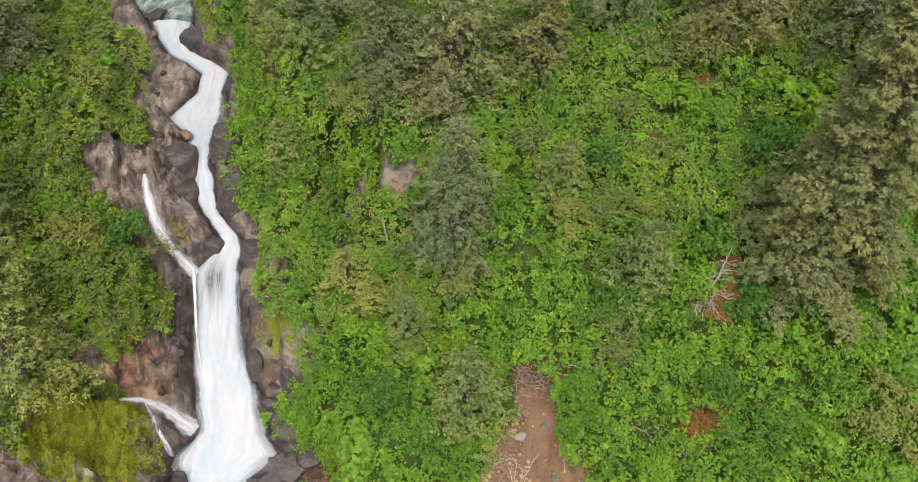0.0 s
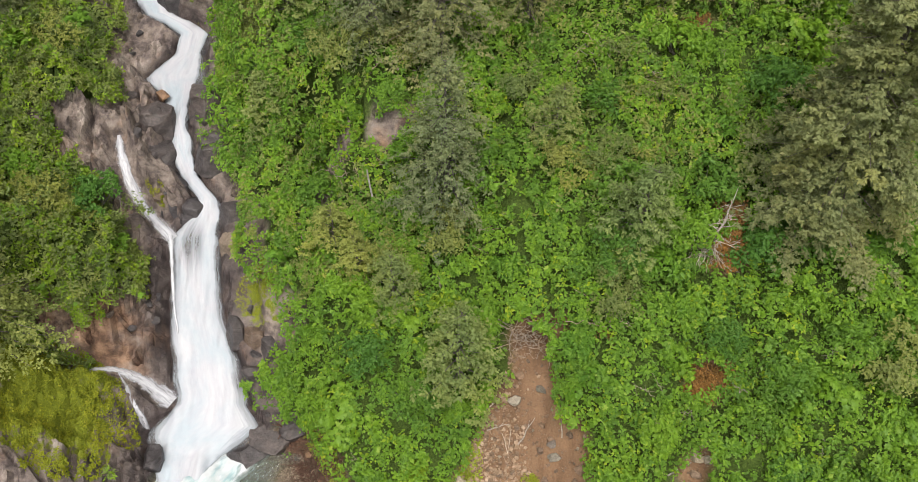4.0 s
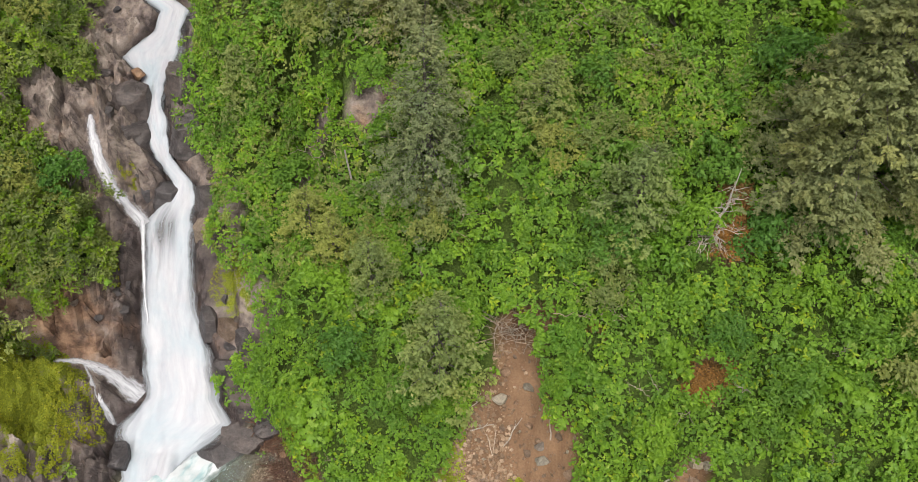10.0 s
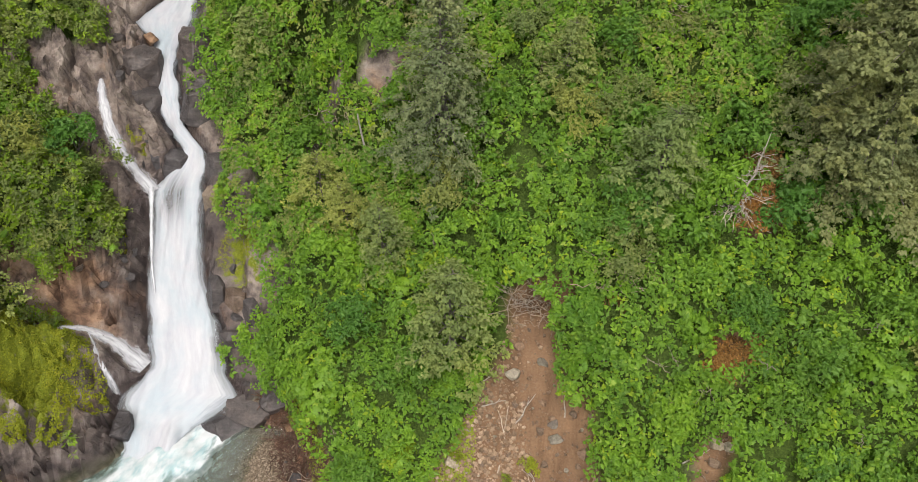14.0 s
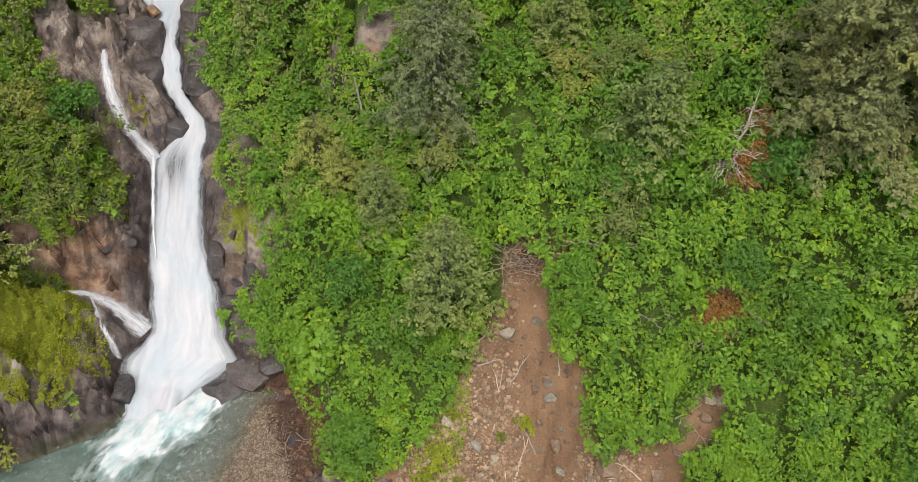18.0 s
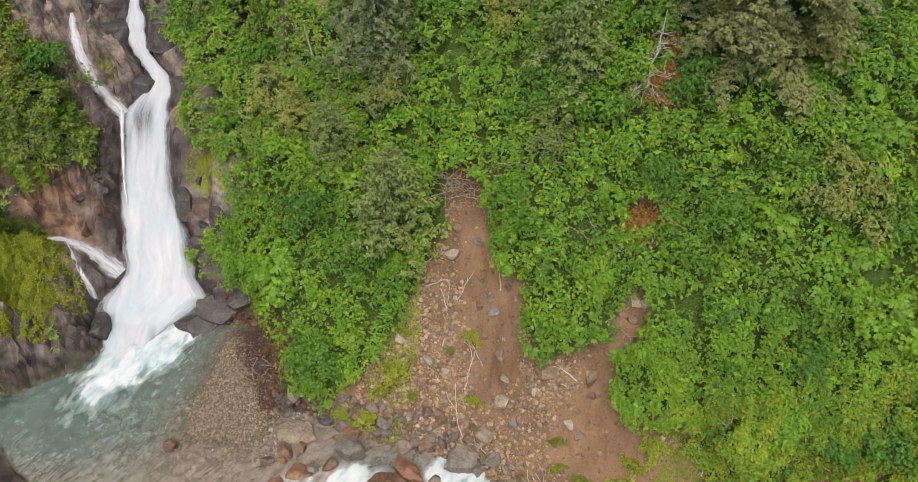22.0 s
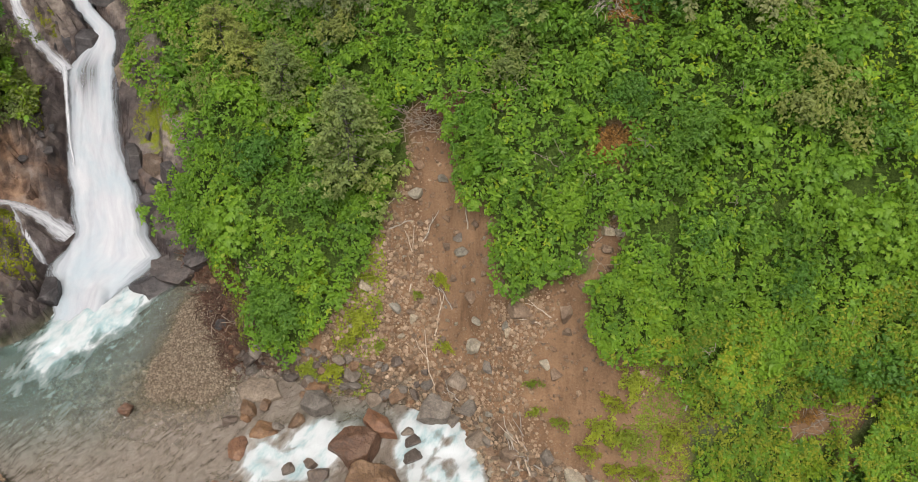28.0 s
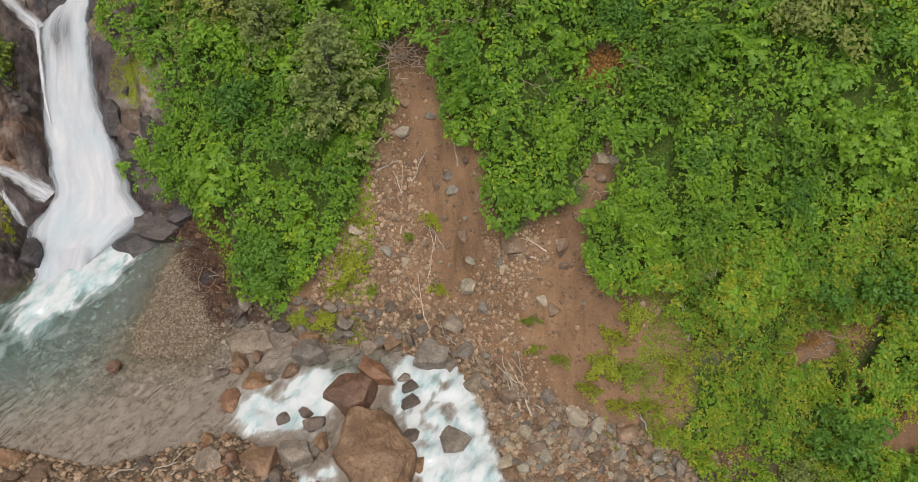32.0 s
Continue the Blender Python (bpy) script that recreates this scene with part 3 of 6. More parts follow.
moss_mask = 0.42 * np.exp(-((fx + 19.4) / 2.5) ** 4 - ((fy + 2.7) / 2.0) ** 4) + 0.26 * np.exp(-((fx + 11.6) / 1.0) ** 4 - ((fy - 2.2) / 1.6) ** 4)
rust_mask = (0.3 * np.exp(-((fx + 18.3) / 2.6) ** 4 - ((fy - 0.4) / 1.3) ** 4)).astype(np.float32)
moss_mask = (moss_mask + 0.12 * step(8, 13, fy) * (fx > -16) - 0.05).astype(np.float32)


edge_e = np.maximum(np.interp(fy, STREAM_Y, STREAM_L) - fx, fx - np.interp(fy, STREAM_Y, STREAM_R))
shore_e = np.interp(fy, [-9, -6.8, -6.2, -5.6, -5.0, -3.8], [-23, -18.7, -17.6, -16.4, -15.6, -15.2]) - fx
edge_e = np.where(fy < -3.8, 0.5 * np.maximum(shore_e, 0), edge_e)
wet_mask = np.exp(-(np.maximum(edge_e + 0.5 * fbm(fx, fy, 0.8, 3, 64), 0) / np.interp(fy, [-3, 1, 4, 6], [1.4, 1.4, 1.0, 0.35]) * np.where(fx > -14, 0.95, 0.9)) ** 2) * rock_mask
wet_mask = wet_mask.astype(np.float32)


def softened(mask):
    g = mask.reshape(GX.shape)
    for _ in range(2):
        g = (g + np.roll(g, 1, 0) + np.roll(g, -1, 0) + np.roll(g, 1, 1) + np.roll(g, -1, 1)) / 5
    return g.ravel().astype(np.float32)


rock_mask, scar_mask, gravel_mask = softened(rock_mask), softened(scar_mask), softened(gravel_mask)
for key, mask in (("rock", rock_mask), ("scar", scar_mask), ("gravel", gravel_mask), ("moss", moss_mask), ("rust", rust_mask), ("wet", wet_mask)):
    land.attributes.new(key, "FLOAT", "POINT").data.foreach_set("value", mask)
rocky = rock_mask[quads].mean(1) > 0.4
land.polygons.foreach_set("use_smooth", ~rocky)
tagged(new("ground", land), "steep hillside ground with bare soil, wet rock and gravel", "ground", kind="structure")


# ---- water ----
def flow_coords(nt, scale):
    at = nt.nodes.new("ShaderNodeAttribute")
    at.attribute_name = "flow"
    mp = nt.nodes.new("ShaderNodeMapping")
    mp.inputs["Scale"].default_value = scale
    link(nt, at.outputs["Vector"], mp.inputs["Vector"])
    return mp.outputs[0]


def foam_material():
    m, nt, b = nodes_of("white_water", 0.5, 0.3)
    n1 = noise_tex(nt, flow_coords(nt, (2.6, 0.24, 1)), 1.3, 8, 0.6, 0.5)
    n2 = noise_tex(nt, flow_coords(nt, (0.8, 0.5, 1)), 0.9, 5, 0.6, 0.3)
    n3 = noise_tex(nt, flow_coords(nt, (6, 2.4, 1)), 1.5, 7, 0.7, 0.5)
    c = ramp(nt, n1, [(0.3, (0.32, 0.32, 0.348)), (0.46, (0.37, 0.364, 0.386)), (0.62, (0.405, 0.398, 0.415))])
    c = mixed(nt, ramp(nt, n2, [(0.36, (0.9, 0.9, 0.9)), (0.56, (0, 0, 0))]), c, (0.31, 0.35, 0.38))
    c = mixed(nt, 1.0, c, ramp(nt, n3, [(0.3, (0.965, 0.965, 0.97)), (0.6, (1.015, 1.015, 1.015))]), "MULTIPLY")
    at = nt.nodes.new("ShaderNodeAttribute")
    at.attribute_name = "flow"
    xyz = nt.nodes.new("ShaderNodeSeparateXYZ")
    link(nt, at.outputs["Vector"], xyz.inputs[0])
    side = add(nt, "ShaderNodeMath")
    side.operation = "ABSOLUTE"
    link(nt, xyz.outputs[0], side.inputs[0])
    c = mixed(nt, ramp(nt, side.outputs[0], [(0.75, (0, 0, 0)), (1.0, (0.6, 0.6, 0.6))]), c, (0.3, 0.32, 0.345))
    link(nt, c, b.inputs["Base Color"])
    bump(nt, b, n1, 0.08, 0.12)
    # the margins break up into spray
    torn = add(nt, "ShaderNodeMath")
    torn.operation = "ADD"
    link(nt, side.outputs[0], torn.inputs[0])
    link(nt, n1, torn.inputs[1])
    veil = nt.nodes.new("ShaderNodeAttribute")
    veil.attribute_name = "thin"
    cut = add(nt, "ShaderNodeMapRange")
    for key, v in (("From Min", 1.42), ("From Max", 1.78), ("To Min", 0.0), ("To Max", 1.0)):
        cut.inputs[key].default_value = v
    link(nt, torn.outputs[0], cut.inputs["Value"])
    clear = nt.nodes.new("ShaderNodeBsdfTransparent")
    ms = nt.nodes.new("ShaderNodeMixShader")
    both = add(nt, "ShaderNodeMath")
    both.operation, both.use_clamp = "MULTIPLY_ADD", True
    link(nt, ramp(nt, n1, [(0.4, (1, 1, 1)), (0.62, (0.25, 0.25, 0.25))]), both.inputs[0])
    link(nt, veil.outputs["Fac"], both.inputs[1])
    link(nt, cut.outputs[0], both.inputs[2])
    link(nt, both.outputs[0], ms.inputs[0])
    link(nt, b.outputs[0], ms.inputs[1])
    link(nt, clear.outputs[0], ms.inputs[2])
    link(nt, ms.outputs[0], nt.nodes["Material Output"].inputs[0])
    return m


FOAM = foam_material()


def clear_water_material():
    m, nt, b = nodes_of("pool_water", 0.08, 0.5)
    v = coords(nt)
    at, fo = nt.nodes.new("ShaderNodeAttribute"), nt.nodes.new("ShaderNodeAttribute")
    at.attribute_name, fo.attribute_name = "depth", "foam"
    deep = ramp(nt, noise_tex(nt, v, 0.6, 5), [(0.35, (0.105, 0.165, 0.15)), (0.65, (0.165, 0.215, 0.19))])
    shallow = ramp(nt, noise_tex(nt, v, 2.6, 7, 0.65), [(0.3, (0.225, 0.178, 0.143)), (0.7, (0.355, 0.293, 0.243))])
    c = mixed(nt, at.outputs["Fac"], shallow, deep)
    br = noise_tex(nt, turned(nt, 0.52, (1.8, 0.8, 1)), 1.3, 6, 0.58, 0.2)
    mm = add(nt, "ShaderNodeMath")
    mm.operation = "ADD"
    link(nt, fo.outputs["Fac"], mm.inputs[0])
    link(nt, br, mm.inputs[1])
    f = ramp(nt, mm.outputs[0], [(0.68, (0, 0, 0)), (0.86, (0.4, 0.4, 0.4)), (1.0, (1, 1, 1))])
    c = mixed(nt, f, c, ramp(nt, br, [(0.36, (0.26, 0.36, 0.37)), (0.56, (0.48, 0.49, 0.495))]))
    link(nt, c, b.inputs["Base Color"])
    w = noise_tex(nt, turned(nt, 0.6, (2.1, 0.8, 1)), 1.9, 3.5, 0.55, 0.5)
    bump(nt, b, w, 0.9, 0.45)
    calm = ramp(nt, f, [(0.0, (0.9, 0.9, 0.9)), (0.7, (0.12, 0.12, 0.12))])
    link(nt, calm, b.inputs["Normal"].links[0].from_node.inputs["Strength"])
    clear = nt.nodes.new("ShaderNodeBsdfTransparent")
    clear.inputs[0].default_value = (0.8, 0.82, 0.75, 1)
    cl = nt.nodes.new("ShaderNodeAttribute")
    cl.attribute_name = "shallow"
    see = mixed(nt, cl.outputs["Fac"], (0.24, 0.24, 0.24), (0.9, 0.9, 0.9))
    see = mixed(nt, f, see, (0, 0, 0))
    ms = nt.nodes.new("ShaderNodeMixShader")
    link(nt, see, ms.inputs[0])
    link(nt, b.outputs[0], ms.inputs[1])
    link(nt, clear.outputs[0], ms.inputs[2])
    link(nt, ms.outputs[0], nt.nodes["Material Output"].inputs[0])
    return m


POOL_WATER = clear_water_material()


def sheet(name, X, Y, Z, material, foam=None, depth=None, flow=None, shallow=None, thin=None):
    ids = np.arange(X.size).reshape(X.shape)
    q = np.stack([ids[:-1, :-1], ids[:-1, 1:], ids[1:, 1:], ids[1:, :-1]], -1).reshape(-1, 4)
    me = mesh_from(name, np.stack([X, Y, Z], -1).reshape(-1, 3), q, material, True)
    for key, val in (("foam", foam), ("depth", depth), ("shallow", shallow), ("thin", thin)):
        if val is not None:
            me.attributes.new(key, "FLOAT", "POINT").data.foreach_set("value", val.ravel().astype(np.float32))
    if flow is not None:
        me.attributes.new("flow", "FLOAT_VECTOR", "POINT").data.foreach_set("vector", np.stack([*flow, 0 * X], -1).ravel().astype(np.float32))
    return new(name, me)


def stream_sheet(y0, y1):
    UU, YY = np.meshgrid(np.linspace(-1.15, 1.15, 49), np.arange(y0, y1, 0.07))
    wob = 0.16 * fbm(YY, 0 * YY, 1.6, 4, 34) * np.sign(UU)
    L, R = np.interp(YY, STREAM_Y, STREAM_L), np.interp(YY, STREAM_Y, STREAM_R)
    XX = (L + R) / 2 + UU * ((R - L) / 2 + wob)
    hump = 1 - np.abs(UU) ** 3
    ZZ = water_z(YY) + 0.14 * hump + 0.14 * fbm(XX * 2.6, YY * 0.55, 1.0, 4, 31) + 0.03 * fbm(XX, YY, 3.0, 3, 32)
    return UU, XX, YY, ZZ - 0.3 * np.clip(np.abs(UU) - 0.93, 0, 1) / 0.2


UU, XX, YY, ZZ = stream_sheet(-5.4, 18.0)
veils = 0.85 * np.exp(-((XX + 14.75) / 0.36) ** 2 - ((YY - 4.35) / 0.75) ** 2) + 0.5 * np.exp(-((XX + 15.3) / 0.3) ** 2 - ((YY - 4.3) / 0.6) ** 2)
tagged(sheet("waterfall", XX, YY, ZZ, FOAM, flow=(UU * 1.2, YY * 1.15), thin=veils), "white foaming waterfall rushing down a rocky chute into a pool", "waterfall", kind="structure")
UU, XX, YY, ZZ = stream_sheet(17.9, 29.0)
tagged(sheet("water", XX, YY, ZZ - 0.1, POOL_WATER, 0.25 + 0 * XX, 1.0 + 0 * XX), "calm blue-green stream above the falls", "water", kind="structure")


def ribbon(name, line, widths, label):
    """A thin fall of water that runs along a line of points."""
    t = np.linspace(0, 1, 70)
    k = np.linspace(0, 1, len(line))
    c = np.stack([np.interp(t, k, [p[j] for p in line]) for j in (0, 1, 2)], -1)
    for _ in range(6):
        c[1:-1] = (c[:-2] + c[1:-1] + c[2:]) / 3
    d = np.gradient(c[:, :2], axis=0)
    d /= np.linalg.norm(d, axis=1, keepdims=True)
    w = np.interp(t, k, widths) * (1 + 0.35 * fbm(t * 14, 0 * t, 1, 3, 77))
    u = np.linspace(-1, 1, 13)
    X = c[:, 0:1] - d[:, 1:2] * w[:, None] * u
    Y = c[:, 1:2] + d[:, 0:1] * w[:, None] * u
    Z = np.maximum(c[:, 2:3], ground(X, Y)) + 0.07 * (1 - u ** 2) + 0.02 * fbm(X * 3, Y, 2.2, 2, 33) + 0.03
    ob = sheet(name, X, Y, Z, THIN_FOAM, flow=(w[:, None] * u + 0 * X, 6 * t[:, None] + 0 * X), thin=u ** 2 + 0 * X)
    return tagged(ob, label, "waterfall", kind="structure")


def thin_foam_material():
    m, nt, b = nodes_of("thin_white_water", 0.3, 0.5)
    n = noise_tex(nt, flow_coords(nt, (6.0, 1.0, 1)), 1.5, 7, 0.68, 0.7)
    link(nt, ramp(nt, n, [(0.3, (0.42, 0.415, 0.44)), (0.55, (0.5, 0.495, 0.52))]), b.inputs["Base Color"])
    clear = nt.nodes.new("ShaderNodeBsdfTransparent")
    ms = nt.nodes.new("ShaderNodeMixShader")
    # thin towards the margins
    side = nt.nodes.new("ShaderNodeAttribute")
    side.attribute_name = "thin"
    sum_ = add(nt, "ShaderNodeMath")
    sum_.operation = "SUBTRACT"
    link(nt, side.outputs["Fac"], sum_.inputs[0])
    link(nt, n, sum_.inputs[1])
    sheer = add(nt, "ShaderNodeMapRange", **{"From Min": -0.62, "From Max": 0.1, "To Min": 0.0, "To Max": 1.0})
    link(nt, sum_.outputs[0], sheer.inputs["Value"])
    link(nt, sheer.outputs[0], ms.inputs[0])
    link(nt, b.outputs[0], ms.inputs[1])
    link(nt, clear.outputs[0], ms.inputs[2])
    link(nt, ms.outputs[0], nt.nodes["Material Output"].inputs[0])
    return m


THIN_FOAM = thin_foam_material()
ribbon("side_waterfall", SIDE_FALL, [0.16, 0.3, 0.36, 0.34, 0.34, 0.42], "thin white side waterfall over wet rock")
ribbon("side_waterfall", LOW_FALL, [0.1, 0.22, 0.38, 0.6], "small side waterfall spreading over dark rock")
ribbon("side_waterfall", [(-17.3, -0.75, 2.4), (-16.9, -1.3, 1.6), (-16.5, -2.0, 0.9), (-16.1, -2.5, 0.6)], [0.05, 0.1, 0.12, 0.2], "thin trickle running down dark rock")
ribbon("side_waterfall", [(-15.7, 4.6, 4.75), (-15.55, 3.4, 4.1), (-15.35, 1.9, 3.25), (-15.1, 0.9, 2.7)], [0.18, 0.12, 0.08, 0.06], "thin strand of water beside the main fall")

PX, PY = np.meshgrid(np.arange(-30, 10, 0.12), np.arange(-20, -1.6, 0.12))


def blob(cx, cy, rx, ry, turn=0.0, power=2):
    c, s = math.cos(turn), math.sin(turn)
    a, b = (PX - cx) * c + (PY - cy) * s, (PY - cy) * c - (PX - cx) * s
    return np.exp(-np.abs(a / rx) ** power - np.abs(b / ry) ** power)


foam_p = 0.85 * blob(-13.9, -3.4, 1.7, 1.7, 0, 3) + 0.72 * blob(-14.5, -5.0, 1.05, 1.7, -0.42) + 0.3 * blob(-15.4, -6.8, 0.8, 1.1, -0.4) + 0.16 * blob(-14.3, -5.2, 2.0, 2.6, -0.4)
foam_p = foam_p * (1 + 0.5 * fbm(PX, PY, 1.4, 4, 44))
rapid = 0.72 * blob(-6.2, -10.75, 1.35, 1.1, 0, 3) + 0.62 * blob(-5.0, -10.5, 0.8, 1.0) + 0.8 * blob(-1.7, -9.5, 0.5, 0.8, 0.5)
rapid = rapid + 0.78 * blob(-0.7, -11.6, 1.35, 2.7, 0.12, 4) + 0.6 * blob(-5.2, -13.6, 0.7, 0.9) + 0.5 * blob(-4.5, -12.9, 0.3, 0.5) + 0.7 * blob(0.6, -16, 1.8, 2.2)
rapid = rapid + 0.45 * blob(-4.6, -9.6, 0.7, 0.5) + 0.45 * blob(-2.3, -10.6, 0.4, 0.7)
rapid = rapid * (0.92 + 0.65 * fbm(PX, PY, 1.1, 4, 45) + 0.55 * fbm(PX, PY, 2.6, 3, 47))
foam_p = np.clip(foam_p, 0, 0.8) + np.clip(rapid, 0, 0.6) * (1 - np.clip(foam_p, 0, 0.8))
ripple = fbm(2.0 * (0.87 * PX - 0.5 * PY), 0.7 * (0.5 * PX + 0.87 * PY), 1.0, 2, 9)
PZ = run_z(PX) + 0.02 * fbm(PX, PY, 1.5, 3, 7) + 0.06 * ripple * step(-16, -12, PX) + 0.3 * np.clip(foam_p, 0, 1) * (0.35 + fbm(PX, PY, 1.6, 4, 8))
depth = step(-9.0, -14.0, PX - 0.25 * (PY + 6) + 0.8 * fbm(PX, PY, 0.5, 3, 46)) * step(-12.0, -7.5, PY) + 0.55 * blob(-3.9, -9.2, 1.5, 0.6)
tagged(sheet("water", PX, PY, PZ, POOL_WATER, foam_p, np.clip(depth, 0, 1), shallow=np.exp(-np.maximum(PZ - ground(PX, PY), 0) * 3.6)), "shallow turquoise plunge pool draining into foaming rapids", "water", kind="structure")

# ---- plants ----
LEAF2_V = np.array([(0, 0, 0), (0.35, 0.46, 0.1), (0, 1.1, -0.12), (-0.35, 0.46, 0.1)])
LEAF2_F = np.array([(0, 1, 2), (0, 2, 3)])
LOBED, SMALL = (LOBE_V, LOBE_F), (LEAF2_V, LEAF2_F)


def normal_at(x, y, h=0.3, fn=ground):
    sx = (fn(x + h, y) - fn(x - h, y)) / (2 * h)
    sy = (fn(x, y + h) - fn(x, y - h)) / (2 * h)
    n = np.stack([-sx, -sy, np.ones_like(sx)], -1)
    return n / np.linalg.norm(n, axis=1, keepdims=True)


def whorls(rng, centres, normals, leaf, per=6):
    """Rosettes of leaves round shoot tips: places, facings, turns and sizes."""
    n = len(centres)
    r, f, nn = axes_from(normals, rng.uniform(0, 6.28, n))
    a = (np.arange(per) * 2 * np.pi / per)[None] + rng.normal(size=(n, per)) * 0.55
    out = np.cos(a)[..., None] * r[:, None] + np.sin(a)[..., None] * f[:, None]
    size = leaf * rng.uniform(0.55, 1.3, (n, 1)) * rng.uniform(0.7, 1.25, (n, per))
    up = nn[:, None] + out * rng.uniform(-0.1, 0.75, (n, per))[..., None] + rng.normal(size=(n, per, 3)) * 0.15
    up /= np.linalg.norm(up, axis=2, keepdims=True)
    ahead = out - up * (out * up).sum(2, keepdims=True)
    ahead /= np.linalg.norm(ahead, axis=2, keepdims=True)
    pos = centres[:, None] + ahead * size[..., None] * 0.12 - nn[:, None] * rng.uniform(0, 0.6, (n, per))[..., None] * leaf + rng.normal(size=(n, per, 3)) * 0.3 * leaf
    return pos.reshape(-1, 3), up.reshape(-1, 3), ahead.reshape(-1, 3), size.ravel()


def leaves_along(tpl, pos, up, ahead, size):
    tv, tf = tpl
    r = np.cross(ahead, up)
    v = pos[:, None] + size[:, None, None] * (tv[None, :, 0:1] * r[:, None] + tv[None, :, 1:2] * ahead[:, None] + tv[None, :, 2:3] * up[:, None])
    return v.reshape(-1, 3), (tf[None] + (np.arange(len(pos)) * len(tv))[:, None, None]).reshape(-1, tf.shape[1])


def shrub_meshes(seed, shoots, radius, height, leaf, tpl, material):
    rng = np.random.default_rng(seed)
    stems, tips = [], []
    for k in range(8):
        a, r = k * 2.399 + rng.normal() * 0.3, radius * np.sqrt((k + 0.4) / 8) * 0.85
        tip = np.array([r * np.cos(a), r * np.sin(a), height * (1 - 0.6 * (r / radius) ** 2) * rng.uniform(0.75, 1.1)])
        t = np.linspace(0, 1, 5)[:, None]
        bow = np.array([np.cos(a), np.sin(a), 0]) * 0.15 * radius
        stems.append(tube(t * tip + np.sin(t * np.pi) * bow * (1 - t) + rng.normal(size=(5, 3)) * 0.03 * t, np.linspace(0.03, 0.008, 5), 5))
        tips.append(tip)
    tips = np.array(tips)
    c = tips[rng.integers(0, len(tips), shoots)]
    off = rng.normal(size=(shoots, 3))
    off /= np.linalg.norm(off, axis=1, keepdims=True)
    off[:, 2] = np.where(off[:, 2] < -0.3, -off[:, 2], off[:, 2])
    pos = c + off * rng.uniform(0.45, 1.0, shoots)[:, None] * radius * 0.46 * np.array([1, 1, 0.75])
    pos[:, 2] = np.maximum(pos[:, 2], 0.05)
    nrm = off * 0.6 + np.array([0, 0, 0.75]) + rng.normal(size=(shoots, 3)) * 0.22
    v, f = leaves_along(tpl, *whorls(rng, pos, nrm, leaf))
    tone = np.repeat(rng.normal(size=shoots) * 0.3, 6 * len(tpl[0]))
    return [mesh_from("foliage", v, f, material, tone=tone)] + [mesh_from("stem", *stems[k], BARK) for k in (0, 3, 6)]


